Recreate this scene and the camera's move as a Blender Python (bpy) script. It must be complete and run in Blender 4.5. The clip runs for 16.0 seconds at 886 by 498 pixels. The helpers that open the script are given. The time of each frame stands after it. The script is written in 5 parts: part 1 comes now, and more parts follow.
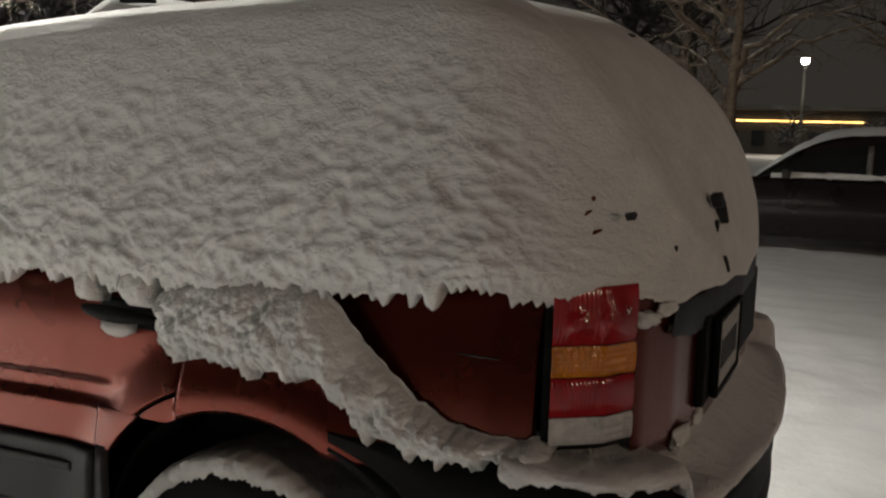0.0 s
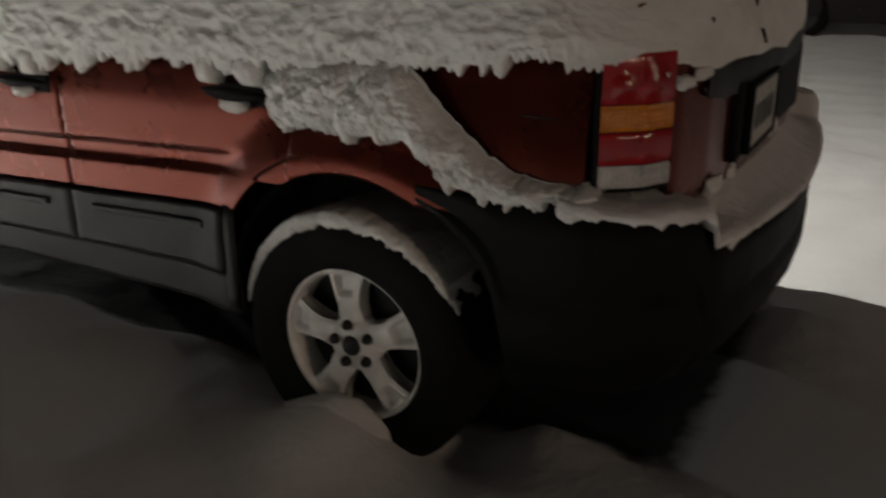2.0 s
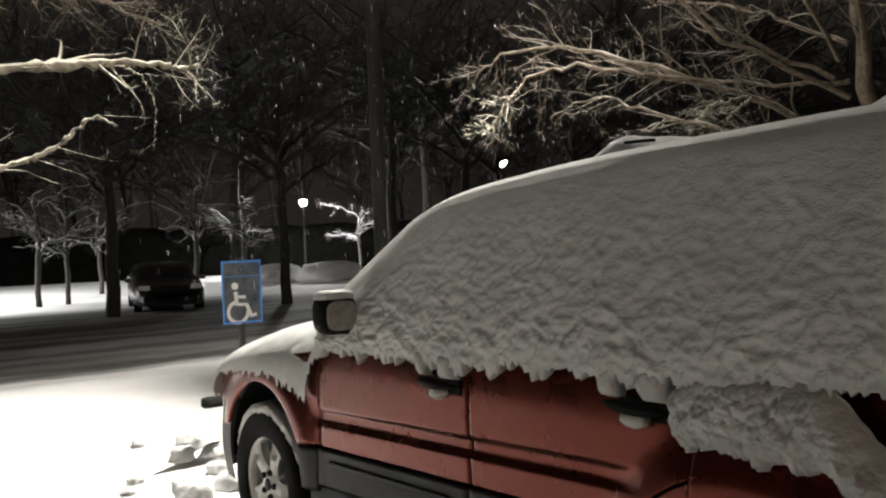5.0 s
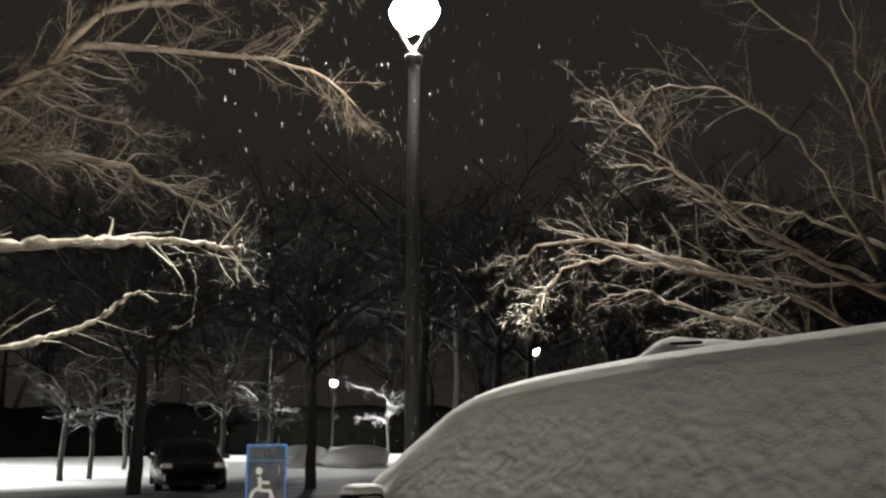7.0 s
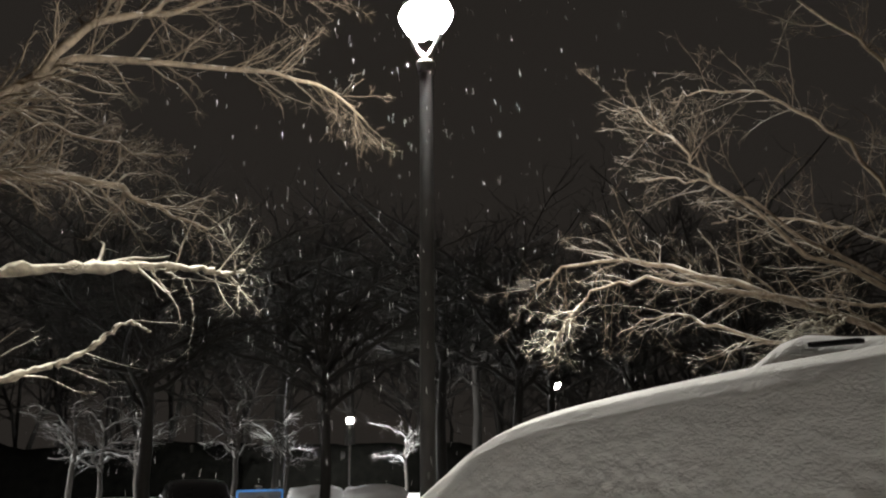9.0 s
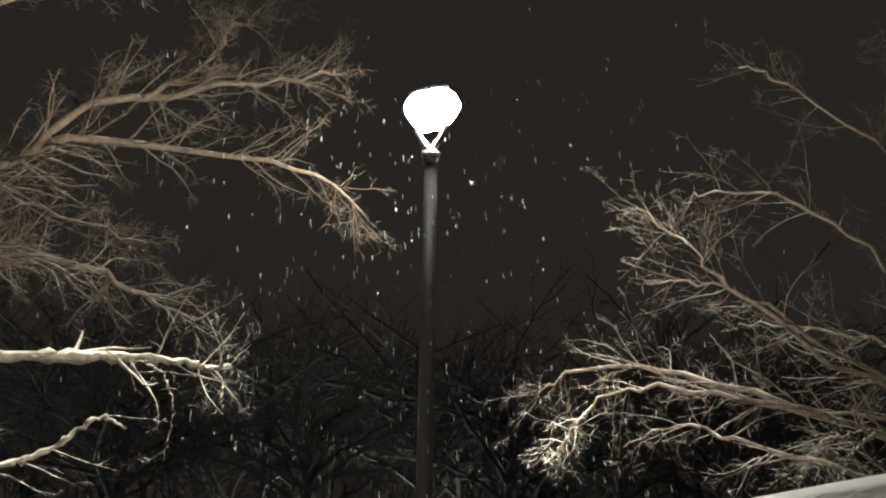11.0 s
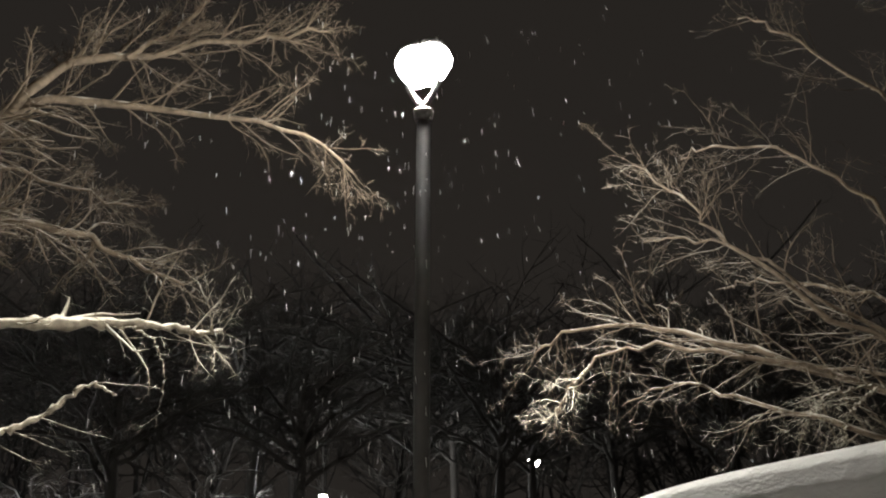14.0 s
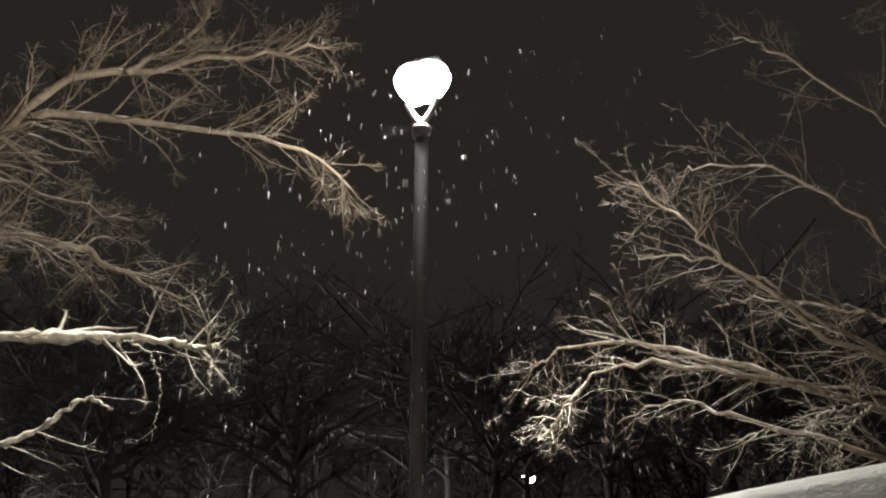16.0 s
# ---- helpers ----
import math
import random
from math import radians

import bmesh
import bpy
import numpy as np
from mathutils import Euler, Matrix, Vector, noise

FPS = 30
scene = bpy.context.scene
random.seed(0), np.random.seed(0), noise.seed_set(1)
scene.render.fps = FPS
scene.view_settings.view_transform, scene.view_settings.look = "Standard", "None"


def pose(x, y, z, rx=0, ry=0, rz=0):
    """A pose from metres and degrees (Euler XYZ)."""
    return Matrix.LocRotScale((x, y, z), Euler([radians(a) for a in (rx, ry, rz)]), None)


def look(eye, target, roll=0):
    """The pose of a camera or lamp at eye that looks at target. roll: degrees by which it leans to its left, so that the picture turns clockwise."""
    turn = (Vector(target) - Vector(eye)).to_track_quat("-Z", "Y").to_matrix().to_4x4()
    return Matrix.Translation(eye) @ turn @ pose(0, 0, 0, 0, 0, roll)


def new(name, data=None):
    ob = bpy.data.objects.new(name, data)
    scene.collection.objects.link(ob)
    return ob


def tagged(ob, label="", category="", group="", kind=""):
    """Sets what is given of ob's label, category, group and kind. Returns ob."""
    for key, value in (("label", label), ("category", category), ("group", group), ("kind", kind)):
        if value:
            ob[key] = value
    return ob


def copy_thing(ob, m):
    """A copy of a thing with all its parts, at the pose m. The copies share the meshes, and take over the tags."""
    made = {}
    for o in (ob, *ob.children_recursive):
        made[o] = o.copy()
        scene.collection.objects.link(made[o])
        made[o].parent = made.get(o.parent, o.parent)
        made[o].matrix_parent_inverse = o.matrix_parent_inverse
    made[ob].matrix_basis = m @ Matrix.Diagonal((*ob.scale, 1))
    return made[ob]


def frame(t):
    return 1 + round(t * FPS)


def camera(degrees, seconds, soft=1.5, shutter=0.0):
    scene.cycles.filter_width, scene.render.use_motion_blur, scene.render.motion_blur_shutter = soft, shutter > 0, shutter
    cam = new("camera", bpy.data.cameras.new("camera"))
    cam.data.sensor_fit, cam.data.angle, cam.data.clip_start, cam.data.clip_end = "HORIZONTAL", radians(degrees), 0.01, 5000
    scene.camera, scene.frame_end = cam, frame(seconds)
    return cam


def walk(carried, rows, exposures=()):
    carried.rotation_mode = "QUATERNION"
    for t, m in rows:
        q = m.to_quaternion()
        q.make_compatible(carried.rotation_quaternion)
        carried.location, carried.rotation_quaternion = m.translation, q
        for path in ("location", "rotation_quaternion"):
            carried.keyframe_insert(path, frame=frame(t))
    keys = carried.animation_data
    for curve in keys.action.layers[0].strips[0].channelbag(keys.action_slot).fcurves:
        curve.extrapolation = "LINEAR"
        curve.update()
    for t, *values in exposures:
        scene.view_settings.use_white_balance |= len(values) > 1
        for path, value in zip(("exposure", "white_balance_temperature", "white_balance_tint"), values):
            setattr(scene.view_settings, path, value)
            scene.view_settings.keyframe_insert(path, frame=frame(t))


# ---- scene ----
cam = camera(53.2, 16.0, soft=2.2, shutter=0.4)
PATH = [
    (0, (1.147, -1.409, 1.444), (0.284, 0.374, 1.17), 1.5),
    (0.5, (1.223, -1.471, 1.429), (0.333, 0.28, 1.054), 0.8),
    (1, (1.246, -1.606, 1.432), (0.421, 0.108, 0.815), -0.7),
    (1.5, (1.275, -1.698, 1.432), (0.435, -0.038, 0.697), -1.0),
    (2, (1.295, -1.713, 1.437), (0.354, -0.093, 0.738), -0.7),
    (2.5, (1.297, -1.737, 1.469), (0.048, -0.227, 1.073), -1.5),
    (3, (1.282, -1.729, 1.468), (-0.123, -0.316, 1.296), -0.9),
    (3.5, (1.256, -1.716, 1.466), (-0.295, -0.462, 1.321), -0.8),
    (6, (1.222, -1.698, 1.464), (-0.395, -0.528, 1.587), -0.7),
    (6.5, (1.262, -1.72, 1.465), (-0.338, -0.55, 1.732), 0.2),
    (7, (1.171, -1.685, 1.494), (-0.454, -0.589, 1.89), 0.0),
    (7.5, (1.046, -1.539, 1.494), (-0.608, -0.501, 1.925), -0.3),
    (8, (0.896, -1.403, 1.482), (-0.743, -0.337, 1.9), 0.0),
    (8.5, (0.66, -1.342, 1.513), (-1.027, -0.38, 1.988), -0.3),
    (9, (0.48, -1.22, 1.515), (-1.152, -0.165, 1.99), -0.5),
    (9.5, (0.422, -1.162, 1.517), (-1.203, -0.162, 2.116), 1.3),
    (12, (-0.206, -1.048, 1.528), (-1.731, 0.028, 2.257), 0.3),
    (12.5, (-0.196, -1.034, 1.541), (-1.725, 0.064, 2.228), 0.4),
    (13, (-0.185, -1.027, 1.539), (-1.739, 0.045, 2.211), 0.2),
    (13.5, (-0.186, -1.025, 1.535), (-1.745, 0.049, 2.191), -0.2),
    (14, (-0.198, -1.015, 1.536), (-1.763, 0.062, 2.173), -0.1),
    (14.5, (-0.191, -1.022, 1.541), (-1.75, 0.053, 2.193), -0.1),
    (15, (-0.173, -1.038, 1.538), (-1.722, 0.044, 2.206), 0.0),
    (15.5, (-0.17, -1.038, 1.545), (-1.721, 0.041, 2.211), 0.2),
    (16, (-0.177, -1.047, 1.540), (-1.727, 0.031, 2.208), 0.2),
]
walk(cam, [(t, look(eye, target, roll)) for t, eye, target, roll in PATH], [(0.0, 0.72), (1.0, 0.62), (1.5, 0.5), (2.0, 0.48), (2.5, 0.38), (3.0, -0.10), (3.5, -0.05), (6.0, -0.10), (6.6, 0.06), (16.0, 0.10)])


# ---- world and large lights ----
world = bpy.data.worlds.new("night_sky")
scene.world = world
world.use_nodes = True
_bg = world.node_tree.nodes["Background"]
_bg.inputs[0].default_value = (1.0, 0.86, 0.74, 1)
_bg.inputs[1].default_value = 0.018


def point_lamp(name, place, power, colour, radius=0.12):
    data = bpy.data.lights.new(name, "POINT")
    data.energy, data.color, data.shadow_soft_size = power, colour, radius
    ob = new(name, data)
    ob.location = place
    return ob


LAMP = Vector((-6.76, 3.27, 6.1))        # the lamp over the parking bays
_spot = bpy.data.lights.new("lot_light", "SPOT")     # its two heads throw their light down
_spot.energy, _spot.color, _spot.shadow_soft_size = 7800, (1.0, 0.96, 0.86), 0.05
_spot.spot_size, _spot.spot_blend = radians(128), 1.0
new("lot_light", _spot).matrix_basis = look(LAMP + Vector((0.0, 0.0, -0.32)), LAMP + Vector((0.1, -0.7, -4.0)))
point_lamp("lot_light_spill", LAMP + Vector((0.0, 0.0, -0.32)), 1080, (1.0, 0.95, 0.85), 0.05)
point_lamp("lot_light_behind", (29.0, -8.5, 4.8), 1600, (1.0, 0.72, 0.52), 1.0)
point_lamp("lot_light_far", (-41.0, 33.5, 6.0), 1500, (1.0, 0.95, 0.85), 0.2)
_far = bpy.data.lights.new("lot_light_far", "SPOT")
_far.energy, _far.color, _far.shadow_soft_size, _far.spot_size, _far.spot_blend = 30000, (1.0, 0.99, 0.96), 0.2, radians(150), 0.4
new("lot_light_far", _far).matrix_basis = look((-31.0, -4.5, 5.3), (-31.4, -4.0, 0.0))
point_lamp("lot_light_far", (-39.6, 19.2, 3.4), 3600, (1.0, 0.99, 0.96), 0.2)
point_lamp("lot_light_far", (-3.4, 57.0, 5.6), 450, (1.0, 0.9, 0.75), 0.2)


# ---- materials ----
def material(name, colour, rough=0.6, metal=0.0, var=0.0, scale=8.0, bump=0.0, bump_scale=60.0, stretch=(1, 1, 1), coat=0.0, second=None, bump2=0.0, bump2_scale=12.0, spec=0.5, alpha=None):
    m = bpy.data.materials.new(name)
    m.use_nodes = True
    nt = m.node_tree
    b = nt.nodes["Principled BSDF"]
    b.inputs["Roughness"].default_value = rough
    b.inputs["Metallic"].default_value = metal
    b.inputs["Coat Weight"].default_value = coat
    b.inputs["Specular IOR Level"].default_value = spec
    b.inputs["Base Color"].default_value = (*colour, 1)
    co = nt.nodes.new("ShaderNodeTexCoord")
    mp = nt.nodes.new("ShaderNodeMapping")
    mp.inputs["Scale"].default_value = stretch
    nt.links.new(co.outputs["Object"], mp.inputs["Vector"])

    def tex(sc, detail=5.0, rough_=0.6):
        n = nt.nodes.new("ShaderNodeTexNoise")
        n.inputs["Scale"].default_value, n.inputs["Detail"].default_value, n.inputs["Roughness"].default_value = sc, detail, rough_
        nt.links.new(mp.outputs[0], n.inputs["Vector"])
        return n

    if var > 0:
        n = tex(scale)
        r = nt.nodes.new("ShaderNodeValToRGB")
        dark = second or tuple(c * (1 - var) for c in colour)
        light = colour if second else tuple(min(1, c * (1 + var * 0.6)) for c in colour)
        r.color_ramp.elements[0].position, r.color_ramp.elements[1].position = 0.32, 0.68
        r.color_ramp.elements[0].color, r.color_ramp.elements[1].color = (*dark, 1), (*light, 1)
        nt.links.new(n.outputs[0], r.inputs[0])
        nt.links.new(r.outputs[0], b.inputs["Base Color"])
        rr = nt.nodes.new("ShaderNodeMapRange")
        rr.inputs["To Min"].default_value, rr.inputs["To Max"].default_value = max(0.02, rough - 0.12), min(1, rough + 0.12)
        nt.links.new(n.outputs[0], rr.inputs["Value"])
        nt.links.new(rr.outputs[0], b.inputs["Roughness"])
    last = None
    for strength, sc in ((bump2, bump2_scale), (bump, bump_scale)):
        if strength > 0:
            n = tex(sc, 4.0)
            bp = nt.nodes.new("ShaderNodeBump")
            bp.inputs["Strength"].default_value, bp.inputs["Distance"].default_value = 1.0, strength
            nt.links.new(n.outputs[0], bp.inputs["Height"])
            if last:
                nt.links.new(last.outputs[0], bp.inputs["Normal"])
            last = bp
    if last:
        nt.links.new(last.outputs[0], b.inputs["Normal"])
    return m


def glowing(name, colour, strength):
    m = bpy.data.materials.new(name)
    m.use_nodes = True
    b = m.node_tree.nodes["Principled BSDF"]
    b.inputs["Base Color"].default_value = (*colour, 1)
    b.inputs["Emission Color"].default_value = (*colour, 1)
    b.inputs["Emission Strength"].default_value = strength
    return m


def add_node_mix(m, fac_socket, colour):
    """Lay a second colour over a material's base colour by a factor."""
    nt = m.node_tree
    b = nt.nodes["Principled BSDF"]
    mix = nt.nodes.new("ShaderNodeMix")
    mix.data_type = "RGBA"
    link = next((l for l in nt.links if l.to_socket == b.inputs["Base Color"]), None)
    if link:
        nt.links.new(link.from_socket, mix.inputs["A"])
    else:
        mix.inputs["A"].default_value = b.inputs["Base Color"].default_value
    mix.inputs["B"].default_value = (*colour, 1)
    nt.links.new(fac_socket, mix.inputs["Factor"])
    nt.links.new(mix.outputs["Result"], b.inputs["Base Color"])


def bark(name, colour, snow, amount):
    """Bark with snow lying on what faces up."""
    m = material(name, colour, 0.85, var=0.45, scale=14, bump=0.006, bump_scale=40)
    nt = m.node_tree
    geo, sep = nt.nodes.new("ShaderNodeNewGeometry"), nt.nodes.new("ShaderNodeSeparateXYZ")
    nt.links.new(geo.outputs["Normal"], sep.inputs[0])
    n, co = nt.nodes.new("ShaderNodeTexNoise"), nt.nodes.new("ShaderNodeTexCoord")
    n.inputs["Scale"].default_value, n.inputs["Detail"].default_value = 5.0, 4.0
    nt.links.new(co.outputs["Object"], n.inputs["Vector"])
    add = nt.nodes.new("ShaderNodeMath")
    add.operation = "MULTIPLY_ADD"
    add.inputs[1].default_value = 1.5
    nt.links.new(n.outputs[0], add.inputs[0])
    nt.links.new(sep.outputs["Z"], add.inputs[2])
    mr = nt.nodes.new("ShaderNodeMapRange")
    mr.inputs["From Min"].default_value, mr.inputs["From Max"].default_value = 1.35 - amount, 1.75 - amount
    nt.links.new(add.outputs[0], mr.inputs["Value"])
    add_node_mix(m, mr.outputs[0], snow)
    return m


SNOW = material("fallen_snow", (0.82, 0.82, 0.82), 0.75, var=0.06, scale=3.0, bump=0.004, bump_scale=90, bump2=0.008, bump2_scale=22, spec=0.25)
SNOW_SIDE = material("wet_clinging_snow", (0.80, 0.80, 0.78), 0.7, var=0.08, scale=9.0, bump=0.003, bump_scale=130, bump2=0.005, bump2_scale=24, stretch=(0.8, 1, 1.5), spec=0.3)
PAINT = material("red_metallic_paint", (0.130, 0.020, 0.010), 0.28, metal=0.80, var=0.10, scale=2.0, coat=0.2, bump=0.0004, bump_scale=30)
CLAD = material("grey_plastic_cladding", (0.011, 0.012, 0.014), 0.55, var=0.25, scale=12, bump=0.0006, bump_scale=320)
BLACK_PLASTIC = material("black_plastic", (0.0035, 0.0035, 0.0038), 0.7, var=0.3, scale=20, bump=0.0005, bump_scale=300, spec=0.2)
RUBBER = material("tyre_rubber", (0.006, 0.006, 0.006), 0.85, var=0.4, scale=18, bump=0.0015, bump_scale=90, spec=0.2)
ALLOY = material("cast_alloy", (0.80, 0.79, 0.76), 0.5, metal=0.25, var=0.15, scale=15, bump=0.0006, bump_scale=120)
DARK_METAL = material("dark_steel", (0.03, 0.03, 0.03), 0.5, metal=0.7, var=0.3, scale=20)
CHROME = material("chrome", (0.6, 0.6, 0.62), 0.18, metal=1.0, var=0.1, scale=6)
GALV = material("grey_painted_steel", (0.03, 0.028, 0.025), 0.65, metal=0.2, var=0.3, scale=6, bump=0.0008, bump_scale=60)
LENS_RED = material("red_lens", (0.34, 0.003, 0.008), 0.15, var=0.25, scale=14, coat=0.4, bump=0.0012, bump_scale=140)
LENS_AMBER = material("amber_lens", (0.60, 0.19, 0.006), 0.15, var=0.25, scale=14, coat=0.4, bump=0.0012, bump_scale=140)
LENS_CLEAR = material("clear_lens", (0.52, 0.52, 0.50), 0.12, var=0.25, scale=30, coat=1.0, bump=0.0015, bump_scale=120)


def ribbed(m, freq, depth):
    """Moulded prism ribs in a lamp lens."""
    nt = m.node_tree
    b = nt.nodes["Principled BSDF"]
    co, wv, bp = nt.nodes.new("ShaderNodeTexCoord"), nt.nodes.new("ShaderNodeTexWave"), nt.nodes.new("ShaderNodeBump")
    wv.bands_direction = "Y"
    wv.inputs["Scale"].default_value, wv.inputs["Distortion"].default_value = freq, 0.3
    bp.inputs["Strength"].default_value, bp.inputs["Distance"].default_value = 1.0, depth
    nt.links.new(co.outputs["Object"], wv.inputs["Vector"])
    nt.links.new(wv.outputs[1], bp.inputs["Height"])
    nt.links.new(bp.outputs[0], b.inputs["Normal"])


ribbed(LENS_RED, 60, 0.0004)
ribbed(LENS_AMBER, 60, 0.0007)
ribbed(LENS_CLEAR, 60, 0.0007)
MIRROR = material("frosted_mirror_glass", (0.42, 0.41, 0.38), 0.55, metal=0.0, var=0.25, scale=30)
DARK_GLASS = material("dark_car_glass", (0.01, 0.012, 0.012), 0.06, coat=0.4, var=0.2, scale=5)
MAROON = material("dark_maroon_paint", (0.008, 0.003, 0.0035), 0.3, var=0.2, scale=3, coat=0.5)
DUSTED = material("snow_dusted_trim", (0.22, 0.21, 0.20), 0.7, var=0.5, scale=14, bump=0.003, bump_scale=60)
NAVY = material("black_paint", (0.008, 0.008, 0.009), 0.3, var=0.2, scale=3, coat=0.5)
SIGN_BLUE = material("blue_sign_sheeting", (0.05, 0.25, 0.72), 0.45, var=0.15, scale=25)
# the sign face's shade and mottled grey reflections are put into this colour
SIGN_SHADED = material("shaded_blue_sheeting", (0.022, 0.03, 0.045), 0.4, var=0.7, scale=9, second=(0.11, 0.12, 0.13))
SIGN_WHITE = material("white_sign_sheeting", (0.72, 0.70, 0.66), 0.5, var=0.1, scale=40)
CONCRETE = material("dark_concrete", (0.05, 0.05, 0.048), 0.85, var=0.35, scale=10, bump=0.003, bump_scale=50)
BRICK_WALL = material("dark_building_wall", (0.03, 0.026, 0.022), 0.85, var=0.3, scale=2, bump=0.004, bump_scale=20)
BARK_NEAR = bark("snowy_grey_bark", (0.15, 0.115, 0.08), (0.62, 0.59, 0.53), 0.10)
BARK_CRUST = bark("snow_crusted_bark", (0.16, 0.135, 0.10), (0.76, 0.73, 0.62), 0.32)
FLAKE = material("snowflake", (0.75, 0.75, 0.74), 0.8, var=0.2, scale=2.0)
# bark and its snow both darkened in colour, standing for trees out of the light
BARK_FAR = bark("unlit_snowy_bark", (0.016, 0.014, 0.012), (0.13, 0.125, 0.115), -0.35)
BARK_WHITE = bark("snow_covered_bark", (0.05, 0.045, 0.04), (0.8, 0.8, 0.8), 0.35)
# leaf colour near black without gloss: the hedge's shade is in the colour
HEDGE = material("unlit_hedge_leaves", (0.004, 0.004, 0.0035), 0.95, var=0.5, scale=3, spec=0.0)
LAMP_GLOW = glowing("lamp_lens_glow", (1.0, 0.98, 0.95), 60.0)
FAR_GLOW = glowing("far_lamp_glow", (1.0, 0.95, 0.85), 30.0)
WARM_GLOW = glowing("warm_strip_light", (1.0, 0.56, 0.16), 3.0)

# The ground: snow over the bays, a ploughed lane of slush in front of them.
GROUND = material("ground_snow", (0.82, 0.82, 0.82), 0.75, var=0.08, scale=1.2, bump=0.003, bump_scale=45, bump2=0.014, bump2_scale=6, spec=0.25)
_nt = GROUND.node_tree
_co, _sep = _nt.nodes.new("ShaderNodeTexCoord"), _nt.nodes.new("ShaderNodeSeparateXYZ")
_nt.links.new(_co.outputs["Object"], _sep.inputs[0])
_mp = _nt.nodes.new("ShaderNodeMapping")
_mp.inputs["Scale"].default_value = (1.6, 0.16, 1)
_mp.inputs["Rotation"].default_value = (0, 0, radians(-10))
_nt.links.new(_co.outputs["Object"], _mp.inputs["Vector"])
_tn = _nt.nodes.new("ShaderNodeTexNoise")
_tn.inputs["Scale"].default_value, _tn.inputs["Detail"].default_value = 1.1, 6.0
_nt.links.new(_mp.outputs[0], _tn.inputs["Vector"])


def _map(socket, a, b, lo=0.0, hi=1.0):
    n = _nt.nodes.new("ShaderNodeMapRange")
    n.interpolation_type = "SMOOTHSTEP"
    for key, v in (("From Min", a), ("From Max", b), ("To Min", lo), ("To Max", hi)):
        n.inputs[key].default_value = v
    _nt.links.new(socket, n.inputs["Value"])
    return n.outputs[0]


def _math(op, a, b):
    n = _nt.nodes.new("ShaderNodeMath")
    n.operation = op
    for k, v in enumerate((a, b)):
        if isinstance(v, float):
            n.inputs[k].default_value = v
        else:
            _nt.links.new(v, n.inputs[k])
    return n.outputs[0]


_edge = _math("ADD", _sep.outputs["X"], _math("MULTIPLY", _tn.outputs[0], 1.6))
_lane = _math("MULTIPLY", _map(_edge, -10.0, -7.7, 1.0, 0.0), _map(_edge, -23.5, -20.5, 0.0, 1.0))
_lane = _math("MULTIPLY", _lane, _map(_tn.outputs[0], 0.36, 0.62, 1.0, 0.86))
add_node_mix(GROUND, _lane, (0.035, 0.033, 0.03))
# bare asphalt where the red car kept the snow off
# its rear edge reaches further back, to paint the shade under the bumper
_in = _math("MINIMUM", _math("MINIMUM", _math("ADD", _sep.outputs["X"], 3.25), _math("SUBTRACT", 0.90, _sep.outputs["X"])), _math("MINIMUM", _math("SUBTRACT", _sep.outputs["Y"], 0.24), _math("SUBTRACT", 1.54, _sep.outputs["Y"])))
_fine = _nt.nodes.new("ShaderNodeTexNoise")
_fine.inputs["Scale"].default_value, _fine.inputs["Detail"].default_value = 9.0, 5.0
_nt.links.new(_co.outputs["Object"], _fine.inputs["Vector"])
add_node_mix(GROUND, _map(_math("ADD", _in, _math("MULTIPLY", _math("SUBTRACT", _fine.outputs[0], 0.5), 0.09)), 0.04, 0.13), (0.03, 0.029, 0.028))


# ---- helpers of the build ----
def interp(x, pts):
    """A smooth curve through (x, value) knots."""
    if x <= pts[0][0]:
        return pts[0][1]
    for k in range(len(pts) - 1):
        (a, va), (b, vb) = pts[k], pts[k + 1]
        if x <= b:
            m0 = (vb - va) / (b - a) if k == 0 else (vb - pts[k - 1][1]) / (b - pts[k - 1][0])
            m1 = (vb - va) / (b - a) if k + 2 >= len(pts) else (pts[k + 2][1] - va) / (pts[k + 2][0] - a)
            h, s = b - a, (x - a) / (b - a)
            return (2 * s**3 - 3 * s**2 + 1) * va + (s**3 - 2 * s**2 + s) * h * m0 + (3 * s**2 - 2 * s**3) * vb + (s**3 - s**2) * h * m1
    return pts[-1][1]


def line(x, pts):
    return float(np.interp(x, [p[0] for p in pts], [p[1] for p in pts]))


def mesh_of(name, verts, faces, mat, smooth=True):
    me = bpy.data.meshes.new(name)
    me.from_pydata([tuple(v) for v in verts], [], faces)
    me.materials.append(mat)
    if smooth:
        me.polygons.foreach_set("use_smooth", [True] * len(me.polygons))
    me.update()
    return me


def part_of(name, verts, faces, mat, parent=None, label="", smooth=True):
    ob = new(name, mesh_of(name, verts, faces, mat, smooth))
    if parent is not None:
        ob.parent = parent
    if label:
        tagged(ob, label)
    return ob


def part(name, bm, mat, parent=None, label="", smooth=False):
    me = bpy.data.meshes.new(name)
    bm.to_mesh(me)
    bm.free()
    me.materials.append(mat)
    if smooth:
        me.polygons.foreach_set("use_smooth", [True] * len(me.polygons))
    ob = new(name, me)
    if parent is not None:
        ob.parent = parent
    if label:
        tagged(ob, label)
    return ob


def thing(name, label, category, place=(0, 0, 0), rz=0.0, group="", kind=""):
    ob = new(name)
    ob.matrix_basis = pose(*place, 0, 0, rz)
    return tagged(ob, label, category, group, kind)


def grid_faces(nu, nv, base=0, flip=False):
    out = []
    for i in range(nu - 1):
        for j in range(nv - 1):
            q = (base + i * nv + j, base + (i + 1) * nv + j, base + (i + 1) * nv + j + 1, base + i * nv + j + 1)
            out.append(q[::-1] if flip else q)
    return out


